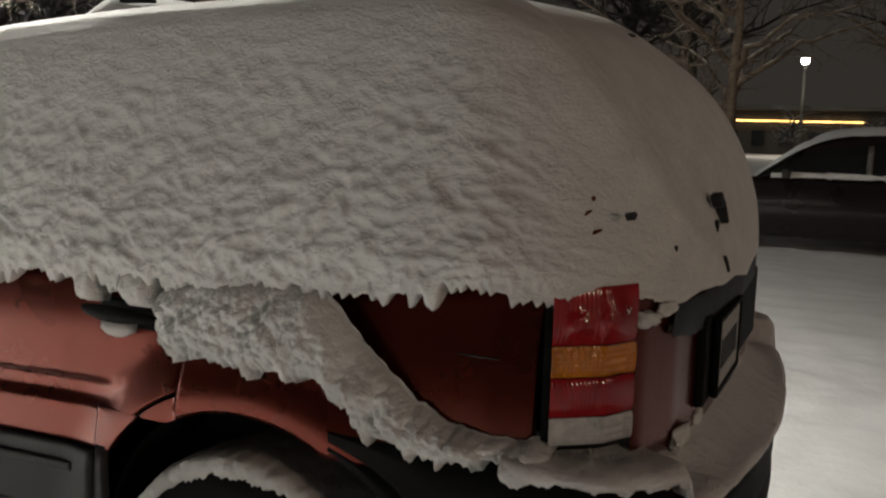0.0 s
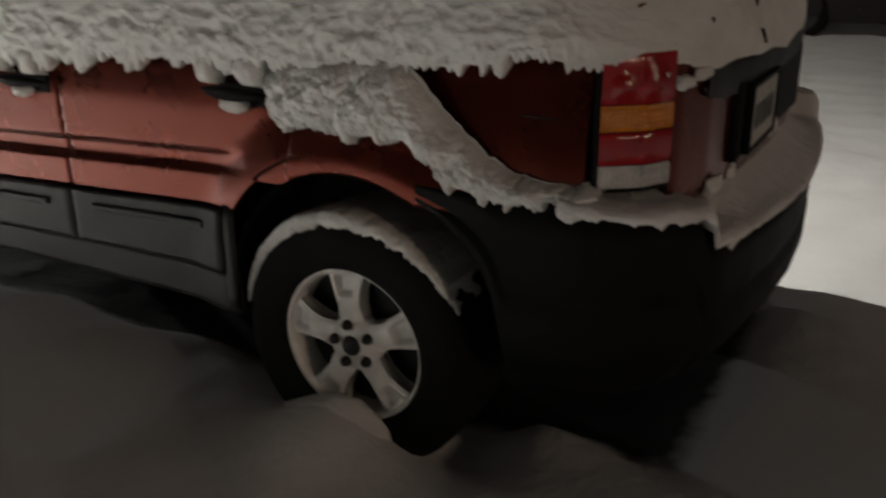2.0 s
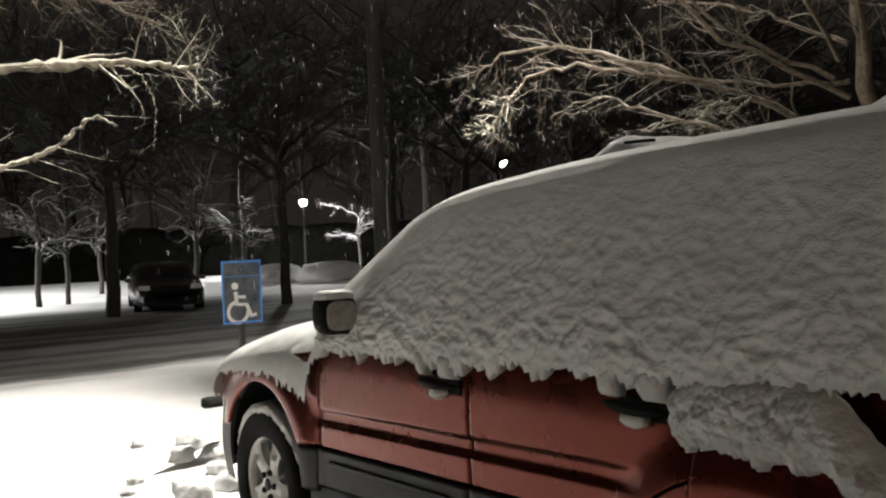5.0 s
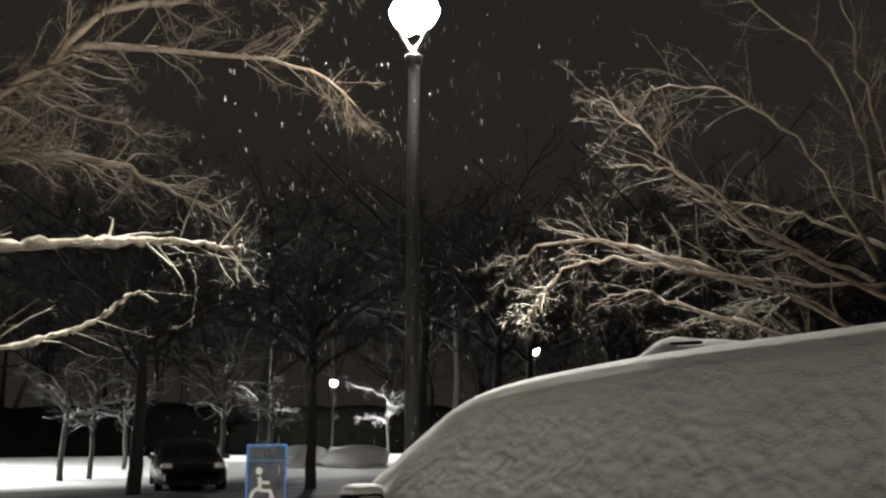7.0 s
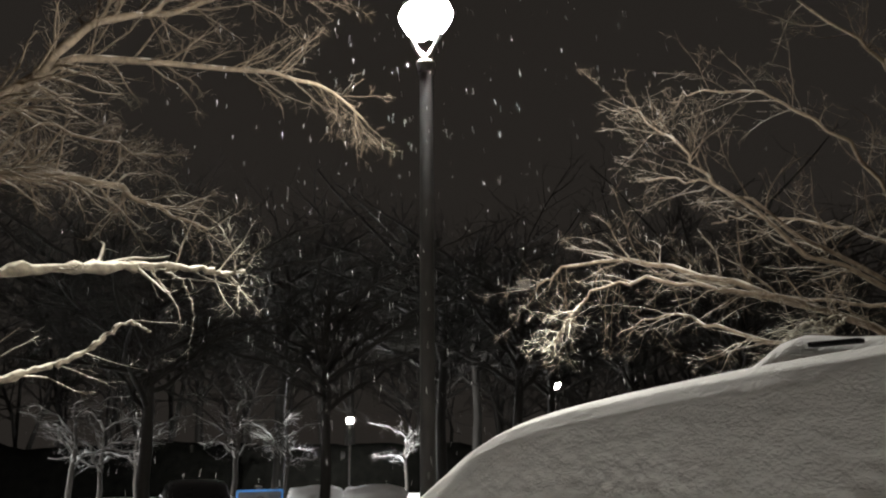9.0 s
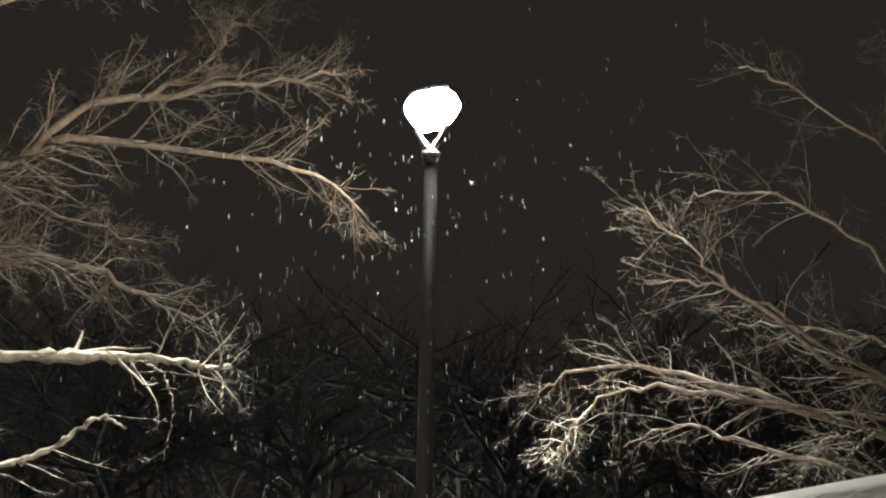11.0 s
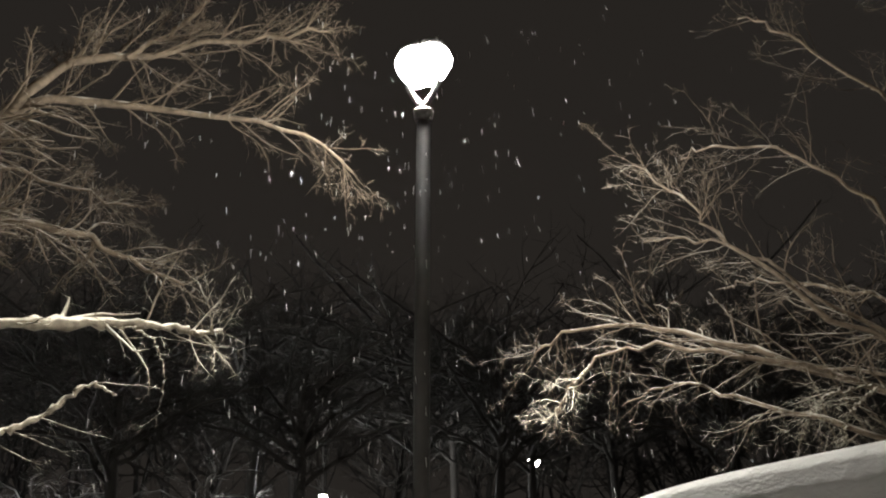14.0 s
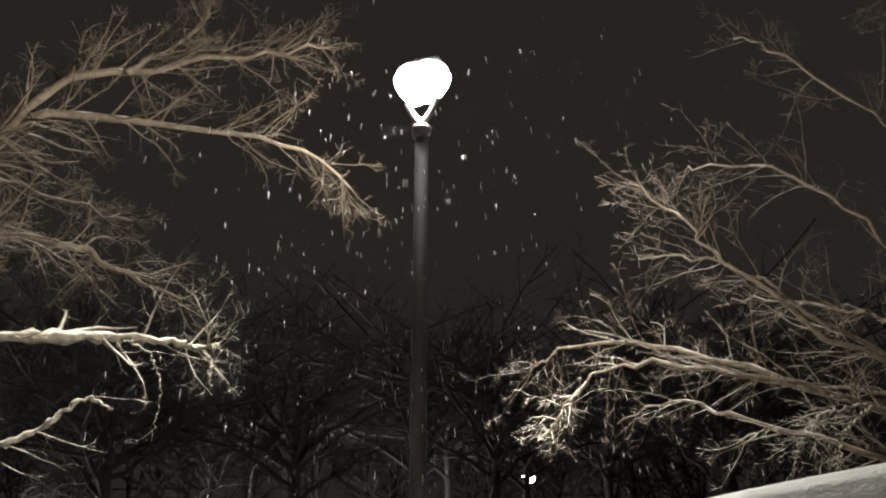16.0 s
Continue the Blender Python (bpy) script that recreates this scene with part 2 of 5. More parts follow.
def sheet(fn, us, vs, flip=False):
    verts = [fn(u, v) for u in us for v in vs]
    return verts, grid_faces(len(us), len(vs), 0, flip)


def box(bm, c, s, bevel=0.0, m=None):
    r = bmesh.ops.create_cube(bm, size=1.0, matrix=Matrix.Translation(c) @ Matrix.Diagonal((*s, 1)))
    if bevel > 0:
        es = {e for v in r["verts"] for e in v.link_edges}
        r2 = bmesh.ops.bevel(bm, geom=list(es), offset=bevel, segments=2, affect="EDGES", profile=0.6)
        vs = {v for f in r2["faces"] for v in f.verts} | {v for v in r["verts"] if v.is_valid}
    else:
        vs = set(r["verts"])
    if m is not None:
        bmesh.ops.transform(bm, matrix=m, verts=list(vs))


def tube(verts, faces, pts, radii, sides=5):
    """A tapering tube along points."""
    base = len(verts)
    n = len(pts)
    up = Vector((0.13, 0.21, 0.97))
    for k in range(n):
        d = (pts[min(k + 1, n - 1)] - pts[max(k - 1, 0)]).normalized()
        a = d.cross(up)
        if a.length < 1e-3:
            a = d.cross(Vector((1, 0, 0)))
        a.normalize()
        b = d.cross(a)
        for s in range(sides):
            w = 2 * math.pi * s / sides
            verts.append(pts[k] + (math.cos(w) * a + math.sin(w) * b) * float(radii[k]))
    for k in range(n - 1):
        for s in range(sides):
            s2 = (s + 1) % sides
            faces.append((base + k * sides + s, base + k * sides + s2, base + (k + 1) * sides + s2, base + (k + 1) * sides + s))
    faces.append(tuple(base + (n - 1) * sides + s for s in range(sides)))


def lathe(profile, segs=40, axis="Y"):
    """Turned shape: profile of (radius, along the axis)."""
    verts, faces = [], []
    for r, a in profile:
        for s in range(segs):
            w = 2 * math.pi * s / segs
            verts.append((r * math.cos(w), a, r * math.sin(w)) if axis == "Y" else (r * math.cos(w), r * math.sin(w), a))
    n = len(profile)
    for k in range(n - 1):
        for s in range(segs):
            s2 = (s + 1) % segs
            faces.append((k * segs + s, (k + 1) * segs + s, (k + 1) * segs + s2, k * segs + s2))
    return verts, faces


def fbm(x, y, z, octaves=4):
    return noise.fractal(Vector((x, y, z)), 0.8, 2.1, octaves)


# ---- ground ----
def ground_z(x, y):
    z = 0.085 + 0.02 * fbm(0.6 * x, 0.6 * y, 3.0, 3)
    if -14 < x < 8 and -5 < y < 12:
        z += 0.010 * fbm(3.5 * x, 3.5 * y, 7.0, 3)
    if x < -8:
        z -= 0.05 * min(1, (-8 - x) / 2)
    # drifts against the wheels and under the rear
    for cx, cy, h, r in ((-0.06, -0.09, 0.11, 0.22), (-2.70, -0.04, 0.10, 0.24), (0.45, 0.26, 0.05, 0.10), (0.62, 0.42, 0.03, 0.10), (0.30, 0.14, -0.075, 0.15), (-0.30, 0.12, -0.05, 0.12)):
        z += h * math.exp(-((x - cx) ** 2 + (y - cy) ** 2) / (r * r))
    # bare, sunken ground under the car
    e = min(x + 3.35, 0.45 * (1.0 - x), y - 0.20 + 0.03 * math.sin(9 * x), 1.62 - y)
    if e > 0:
        e = min(1, e / 0.20)
        z -= 0.08 * e * e * (3 - 2 * e)
    # trodden and driven snow behind the car
    if x > -6 and y > 2.2:
        z += 0.030 * noise.noise(Vector((0.9 * x, 3.6 * y, 1.0))) + 0.012 * noise.noise(Vector((7 * x, 7 * y, 2.0)))
    return z


def spaced(a, b, step, far, growth=1.25):
    mid = list(np.arange(a, b + step / 2, step))
    lo, hi, s = a, b, step
    while hi < far:
        s *= growth
        lo, hi = lo - s, hi + s
        mid = [lo] + mid + [hi]
    return mid


gx, gy = spaced(-9.5, 3.0, 0.05, 600), spaced(-1.6, 9.0, 0.06, 600)
gv, gf = sheet(lambda x, y: (x, y, ground_z(x, y)), gx, gy)
ground = part_of("ground", gv, gf, GROUND)
tagged(ground, "snow-covered parking ground with a ploughed slushy lane", "ground", kind="structure")


# ---- the red car ----
MID = 0.89           # the car's middle line in y
RW, FW, AXLE = 0.0, -2.62, 0.36
ARCH_R, ARCH_Z = 0.42, 0.43

red_car = thing("snow_covered_car", "red four-wheel-drive car with grey cladding under thick snow", "car")


def clad_z(x):
    return 0.70 + 0.0405 * (x + 0.39)


def plan_y(x):
    """How far the side stands in from its outermost line at x (rear and front corners turn in)."""
    return line(x, PLAN_X)


REAR_PLAN = [(-0.4, 0.0), (0.40, 0.0), (0.55, 0.008), (0.66, 0.038), (0.74, 0.10), (0.79, 0.19), (0.825, 0.32), (0.85, 0.55), (0.86, 0.89)]
BUMP_PLAN = [(0.24, -0.025), (0.5, -0.025), (0.64, -0.015), (0.77, 0.03), (0.85, 0.12), (0.90, 0.25), (0.93, 0.42), (0.955, 0.65), (0.965, 0.89)]


def side_y(x, z):
    """The door skin: tumblehome above, a sunk band along the doors, turned-in ends."""
    back = min(1, max(0, (x + 0.25) / 0.2))
    y = 0.006 + 0.85 * (1 - back) * max(0, z - 0.95) ** 2 + 0.55 * back * max(0, z - 0.82) ** 2 + 0.05 * max(0, 0.62 - z) ** 2
    c = 0.80 + 0.042 * (x + 1.04)
    fade = min(1, max(0, (x + 2.12) / 0.08)) * min(1, max(0, (-0.30 - x) / 0.16))
    d = z - c
    if fade > 0:
        y += 0.016 * fade * (0.5 + 0.5 * math.tanh((0.026 - abs(d)) / 0.006))
        y += 0.010 * fade * max(0, d) * 1.5
    for wx in (RW + 0.03, FW + 0.03):
        r = math.hypot(x - wx, z - ARCH_Z)
        if r < 0.62:
            y -= 0.030 * (0.5 + 0.5 * math.cos(min(1, max(0, (r - ARCH_R - 0.02) / 0.16)) * math.pi))
    y += 0.16 * max(0, (-2.95 - x) / 0.5) ** 2
    if x > 0.4:
        y += line(x, REAR_PLAN)
    return y


def arch_floor(x, base, grow=0.0):
    """The lower edge of a panel: base, or the wheel arch where that is higher."""
    z = base
    for wx in (RW + 0.03, FW + 0.03):
        d = abs(x - wx)
        if d < ARCH_R + grow:
            z = max(z, ARCH_Z + math.sqrt((ARCH_R + grow) ** 2 - d * d))
    return z


def mirrored(verts):
    return [(v[0], 2 * MID - v[1], v[2]) for v in verts]


def panel(name, x0, x1, low, high, mat, nx=60, nz=24, label="", lip=0.02, off=0.0):
    """A pressed panel of the side, with an edge turned inwards, on both sides of the car."""
    xs = np.linspace(x0, x1, nx)
    verts = []
    for x in xs:
        a, b = low(x), high(x)
        zs = np.linspace(a, b, nz)
        row = [(x, side_y(x, z) + off, z) for z in zs]
        verts += [(x, row[0][1] + lip, row[0][2])] + row + [(x, row[-1][1] + lip, row[-1][2])]
    n = nz + 2
    for k in (0, nx - 1):        # turned-in ends
        verts += [(p[0], p[1] + lip, p[2]) for p in verts[k * n : (k + 1) * n]]
    faces = grid_faces(nx, n)
    b0 = nx * n
    for j in range(n - 1):
        faces.append((b0 + j, j, j + 1, b0 + j + 1))
        e = (nx - 1) * n
        faces.append((e + j, b0 + n + j, b0 + n + j + 1, e + j + 1))
    ob = part_of(name, verts, faces, mat, red_car, label)
    part_of(name, mirrored(verts), [f[::-1] for f in faces], mat, red_car, label)
    return ob


BELT = 1.20
DOOR_ARC = 0.475


def door_rear_low(x):
    return max(clad_z(x), arch_floor(x, clad_z(x), DOOR_ARC - ARCH_R))


panel("front_fender", -3.27, -2.062, lambda x: arch_floor(x, 0.60 if x < -2.6 else clad_z(x)), lambda x: line(x, [(-3.4, 0.74), (-3.0, 0.90), (-2.06, 1.03)]), PAINT, 110, 20)
fd = panel("front_door", -2.052, -1.042, clad_z, lambda x: BELT, PAINT, 70, 60)
rd = panel("rear_door", -1.030, -0.152, door_rear_low, lambda x: BELT, PAINT, 90, 60)
panel("rear_quarter", -0.4, 0.634, lambda x: max(arch_floor(x, 0.80), 0.0), lambda x: max(BELT, 0) if x > -0.146 else max(arch_floor(x, 0.7, DOOR_ARC - ARCH_R - 0.008), arch_floor(x, 0.7) + 0.004), PAINT, 140, 40)
panel("door_cladding", -2.05, -1.042, lambda x: 0.50 + 0.02 * (x + 1.04), lambda x: clad_z(x) - 0.006, CLAD, 30, 14, off=-0.012, label="dark grey ribbed plastic cladding")
panel("door_cladding", -1.030, -0.395, lambda x: 0.50 + 0.02 * (x + 1.04), lambda x: clad_z(x) - 0.006, CLAD, 30, 14, off=-0.012, label="dark grey ribbed plastic cladding")
panel("sill", -2.12, -0.36, lambda x: 0.39, lambda x: 0.492 + 0.02 * (x + 1.04), CLAD, 30, 8, off=0.004)
panel("arch_front_trim", -0.388, -0.36, lambda x: 0.40, lambda x: clad_z(x) + 0.01, CLAD, 4, 8, off=-0.004)
panel("fender_cladding", -2.19, -2.058, lambda x: arch_floor(x, 0.45) if x < -2.17 else 0.45, lambda x: clad_z(x) - 0.006, CLAD, 12, 10, off=-0.010)
# raised mouldings on the cladding
for x0, x1 in ((-1.95, -1.14), (-0.93, -0.47)):
    bm = bmesh.new()
    L = x1 - x0
    box(bm, (0, 0, 0), (L, 0.018, 0.022), 0.007)
    mo = part("cladding_rib", bm, CLAD, red_car)
    mo.matrix_basis = pose((x0 + x1) / 2, -0.012, clad_z((x0 + x1) / 2) - 0.055, 0, -2.0, 0)

# inner dark shell: floor, inner arches and a cabin under the snow
bm = bmesh.new()
box(bm, (-1.25, MID, 0.66), (4.1, 1.30, 0.6), 0.03)
box(bm, (-1.27, MID, 0.46), (1.72, 1.66, 0.22), 0.03)
part("underbody", bm, BLACK_PLASTIC, red_car)
for wx in (RW, FW):
    vs, fs = [], []
    xs = np.linspace(0, math.pi, 24)
    for a in xs:
        for y in (0.02, 0.32):
            vs.append((wx + 0.03 + (ARCH_R + 0.012) * math.cos(a), y, ARCH_Z + (ARCH_R + 0.012) * math.sin(a)))
    part_of("wheel_arch_liner", vs, grid_faces(24, 2), BLACK_PLASTIC, red_car)
    part_of("wheel_arch_liner", mirrored(vs), grid_faces(24, 2, 0, True), BLACK_PLASTIC, red_car)


def wrap(plan, ts, z0, z1, bulge=0.0, nz=10, inset=None):
    """A band that follows a plan curve given as (x, y) knots, over both halves of the rear."""
    xs = [p[0] for p in plan]
    ys = [p[1] for p in plan]
    s = np.r_[0, np.cumsum(np.hypot(np.diff(xs), np.diff(ys)))]
    out = []
    for t in ts:
        x, y = np.interp(t, s, xs), np.interp(t, s, ys)
        dx = np.interp(t + 0.02, s, xs) - np.interp(t - 0.02, s, xs)
        dy = np.interp(t + 0.02, s, ys) - np.interp(t - 0.02, s, ys)
        n = math.hypot(dx, dy) or 1
        nx, ny = dy / n, -dx / n
        a = z0(t) if callable(z0) else z0
        b = z1(t) if callable(z1) else z1
        for k in range(nz):
            v = k / (nz - 1)
            o = bulge * (1 - (2 * v - 1) ** 4) + (inset(v) if inset else 0.0)
            out.append((x + o * nx, y + o * ny, a + (b - a) * v))
    return out, s[-1]


def both(name, verts, nu, nv, mat, label="", parent=None):
    part_of(name, verts, grid_faces(nu, nv), mat, parent or red_car, label)
    part_of(name, mirrored(verts), grid_faces(nu, nv, 0, True), mat, parent or red_car, label)


# rear bumper: black side caps and a full-width beam, joined in the middle
ts = np.r_[np.linspace(0.0, 0.49, 26), np.linspace(0.495, 0.525, 10), np.linspace(0.53, 1.0, 24)]
LB = wrap(BUMP_PLAN, [0.0], 0, 1)[1]


def bump_low(t):
    a = 0.24 + t
    return max(0.36, (ARCH_Z + math.sqrt(max(0, ARCH_R**2 - (a - 0.03) ** 2))) if a - 0.03 < ARCH_R else 0.36)


def bump_high(t):
    return line(t, [(0, 0.86), (0.45, 0.835), (0.72, 0.815), (0.745, 0.74), (1.4, 0.72)])


vv, _ = wrap(BUMP_PLAN, ts * LB, bump_low, bump_high, 0.0, 22, lambda v: -0.10 * (1 - min(1, v / 0.35)) ** 2 - 0.012 * (abs(v - 0.55) < 0.03) - 0.03 * max(0, (v - 0.92) / 0.08))
both("rear_bumper", vv, 60, 22, BLACK_PLASTIC, "textured black plastic bumper")
# the step on top of the bumper
tv, _ = wrap(BUMP_PLAN, np.linspace(0.35, 1, 40) * LB, lambda t: bump_high(t), lambda t: bump_high(t) + 0.03, 0.0, 6, lambda v: -0.03 - 0.13 * v)
both("bumper_step", tv, 40, 6, BLACK_PLASTIC)
# front bumper: grey, turned in at the front
FRONT_PLAN = [(-2.96, 0.0), (-3.12, 0.02), (-3.25, 0.09), (-3.33, 0.22), (-3.37, 0.5), (-3.38, 0.89)]
LF = wrap(FRONT_PLAN, [0.0], 0, 1)[1]
fv, _ = wrap(FRONT_PLAN, np.linspace(0, 1, 40) * LF, lambda t: max(0.32, ARCH_Z + math.sqrt(max(0, ARCH_R**2 - (0.41 - t * 1.0) ** 2)) if t < 0.0 else 0.32), 0.70, 0.0, 14, lambda v: -0.02 * math.sin(v * math.pi))
part_of("front_bumper", fv, grid_faces(40, 14, 0, True), CLAD, red_car, "grey plastic front bumper")
part_of("front_bumper", mirrored(fv), grid_faces(40, 14), CLAD, red_car, "grey plastic front bumper")
nv_, _ = wrap(FRONT_PLAN, np.linspace(0.12, 1, 40) * LF, 0.70, 0.82, 0.0, 8, lambda v: 0.06 * v)
both("front_face", nv_, 40, 8, PAINT)

# slots along the bumper's lip
for t_ in np.linspace(0.80, 1.36, 9):
    p_, _ = wrap(BUMP_PLAN, [t_, t_ + 0.03], 0.732, 0.74, 0.0, 2, lambda v: 0.004)
    bm = bmesh.new()
    box(bm, (0, 0, 0), (0.008, 0.036, 0.010), 0.002)
    sl = part("bumper_slot", bm, BLACK_PLASTIC, red_car)
    sl.matrix_basis = pose(p_[0][0] + 0.008, p_[0][1], 0.742, 0, 0, -math.degrees(math.atan2(p_[2][0] - p_[0][0], p_[2][1] - p_[0][1])))
# headlamps
for sgn in (0, 1):
    hv, _ = wrap(FRONT_PLAN, np.linspace(0.20, 0.48, 14) * LF, 0.74, 0.86, -0.012, 8, lambda v: -0.006 + 0.03 * v)
    part_of("headlight", mirrored(hv) if sgn else hv, grid_faces(14, 8, 0, not sgn), LENS_CLEAR, red_car, "clear headlight lens dusted with snow")

# hatch: lower red panel with the plate recess, handle strip
LR = wrap(REAR_PLAN, [0.0], 0, 1)[1]
t_light0, t_light1 = 1.066, 1.234
hv, _ = wrap(REAR_PLAN, np.linspace(t_light1 + 0.012, LR, 50), 0.80, 1.14, 0.0, 14, lambda v: 0.0 - 0.03 * (v < 0.05))
both("hatch_panel", hv, 50, 14, PAINT)
# tail lights: four bands of lens in one housing
bands = [("reversing_lens", 0.888, 0.938, LENS_CLEAR), ("brake_lens", 0.940, 1.010, LENS_RED), ("turn_lens", 1.012, 1.068, LENS_AMBER), ("tail_lens", 1.070, 1.175, LENS_RED)]


def lens_relief(name, u, v):
    """Moulded optics: a seam, a fine-ribbed outer part and coarser prisms or a round bowl in the inner part."""
    seam = -0.0015 * math.exp(-((u - 0.5) / 0.012) ** 2)
    if name == "tail_lens":
        bowl = 0.0
        for cu, cv, r in ((0.70, 0.40, 0.24), (0.27, 0.35, 0.17)):
            q = math.hypot(u - cu, (v - cv) * 0.62) / r
            bowl += 0.007 * math.cos(min(1.0, q) * math.pi / 2) + (0.0012 * math.cos(q * 26) if q < 1 else 0)
        return seam + bowl
    if name == "brake_lens":
        return seam + 0.0015 * math.sin(u * math.pi * 2) ** 2
    inner = 0.55 < u < 0.85
    return seam + (0.0026 * abs(math.sin(v * math.pi * 3.5)) if inner else 0.0007 * math.sin(v * 40) + 0.0007 * math.sin(u * 90))


for sgn in (0, 1):
    light = new("tail_light")
    light.parent = red_car
    tagged(light, "tall tail light with red, amber and clear bands")
    hv, _ = wrap(REAR_PLAN, np.linspace(t_light0 - 0.012, t_light1 + 0.012, 20), 0.876, 1.19, 0.003, 8)
    part_of("housing", mirrored(hv) if sgn else hv, grid_faces(20, 8, 0, bool(sgn)), BLACK_PLASTIC, light)
    for nm, a, b, mt in bands:
        hv = []
        for u in np.linspace(0, 1, 64):
            hv += wrap(REAR_PLAN, [t_light0 + (t_light1 - t_light0) * u], a, b, 0.004, 22, lambda v: 0.010 + lens_relief(nm, u, v))[0]
        part_of(nm, mirrored(hv) if sgn else hv, grid_faces(64, 22, 0, bool(sgn)), mt, light)
strip_v, _ = wrap(REAR_PLAN, np.linspace(1.36, LR, 30), lambda t: 1.06 - 0.02 * min(1, (t - 1.36) / 0.1), 1.118, 0.003, 6, lambda v: 0.010)
both("hatch_trim", strip_v, 30, 6, CLAD, "dark grey trim strip above the plate")
# plate with its recess; the number is shown as plain bars
bm = bmesh.new()
box(bm, (0.846, MID, 0.965), (0.03, 0.86, 0.20), 0.012)
part("plate_recess", bm, BLACK_PLASTIC, red_car)
plate = new("number_plate")
plate.parent = red_car
tagged(plate, "pale number plate in a black frame")
bm = bmesh.new()
box(bm, (0.872, 0.68, 0.965), (0.008, 0.305, 0.152), 0.003)
part("plate_sheet", bm, MIRROR, plate)
for dy, dz, ly, lz in ((0, 0.082, 0.325, 0.012), (0, -0.082, 0.325, 0.012), (-0.158, 0, 0.012, 0.17), (0.158, 0, 0.012, 0.17)):
    bm = bmesh.new()
    box(bm, (0.873, 0.68 + dy, 0.965 + dz), (0.016, ly, lz), 0.003)
    part("plate_frame", bm, BLACK_PLASTIC, plate)
for k in range(6):
    bm = bmesh.new()
    box(bm, (0.877, 0.58 + 0.04 * k, 0.962), (0.003, 0.020, 0.065), 0.001)
    part("plate_bar", bm, CLAD, plate)
# badge bars on the hatch
for k, (z, L) in enumerate(((1.075, 0.075), (1.055, 0.06))):
    bm = bmesh.new()
    box(bm, (0, 0, 0), (0.005, L, 0.012), 0.002)
    bd = part("badge", bm, GALV, red_car)
    bd.matrix_basis = pose(0.826, 0.30 + 0.03 * k, z, 0, 0, -13)
# thin pale bar standing for the light caught along the quarter's crease
for x, z, L in ((0.525, 1.03, 0.085),):
    bm = bmesh.new()
    box(bm, (x, side_y(x, z) - 0.001, z), (L, 0.004, 0.0035), 0.001)
    part("crease_highlight", bm, GALV, red_car)

# door handles
def door_handle(x, z, parent):
    h = new("door_handle")
    h.parent = red_car
    tagged(h, "black oval door handle")
    vs, fs = [], []
    for i in range(25):
        u = i / 24
        w = max(0.04, math.sin(math.pi * u)) ** 0.55
        for j in range(16):
            a = 2 * math.pi * j / 16
            vs.append((x - 0.115 + 0.23 * u, -0.022 - 0.022 * math.sin(math.pi * u) ** 0.5 + 0.018 * w * math.cos(a), z + 0.018 * w * math.sin(a) - 0.006 * u))
    fs = [(i * 16 + j, i * 16 + (j + 1) % 16, (i + 1) * 16 + (j + 1) % 16, (i + 1) * 16 + j) for i in range(24) for j in range(16)]
    fs += [tuple(range(15, -1, -1)), tuple(range(24 * 16, 25 * 16))]
    part_of("grip", vs, fs, BLACK_PLASTIC, h)
    bm = bmesh.new()
    box(bm, (x, 0.008, z - 0.012), (0.17, 0.012, 0.06), 0.005)
    part("recess", bm, BLACK_PLASTIC, h)


door_handle(-0.295, 1.030, rd)
door_handle(-1.155, 1.000, fd)

# door mirror
mirror = new("door_mirror")
mirror.parent = red_car
tagged(mirror, "black door mirror capped with snow")


def rounded(name, c, r, mat, parent, p=0.5, top_only=False, label=""):
    """A rounded box: a superellipsoid."""
    f = lambda v: math.copysign(abs(v) ** p, v)
    vs = []
    for i in range(25):
        th = -math.pi / 2 + math.pi * i / 24
        for j in range(32):
            ph = 2 * math.pi * j / 32
            x, y, z = f(math.cos(th)) * f(math.cos(ph)), f(math.cos(th)) * f(math.sin(ph)), f(math.sin(th))
            if top_only and z < 0:
                z *= 0.15
            vs.append((c[0] + r[0] * x, c[1] + r[1] * y, c[2] + r[2] * z + (0.004 * fbm(9 * x, 9 * y, 1) if top_only else 0)))
    fs = [(i * 32 + j, i * 32 + (j + 1) % 32, (i + 1) * 32 + (j + 1) % 32, (i + 1) * 32 + j) for i in range(24) for j in range(32)]
    return part_of(name, vs, fs, mat, parent, label)


rounded("housing", (-1.765, -0.062, 1.200), (0.060, 0.082, 0.078), BLACK_PLASTIC, mirror, 0.62)
rounded("arm", (-1.755, 0.03, 1.145), (0.035, 0.07, 0.028), BLACK_PLASTIC, mirror)
rounded("glass", (-1.707, -0.062, 1.198), (0.006, 0.064, 0.056), MIRROR, mirror, 0.6, False, "pale frosted mirror glass")
rounded("snow_cap", (-1.768, -0.060, 1.260), (0.054, 0.074, 0.032), SNOW, mirror, 0.6, True)


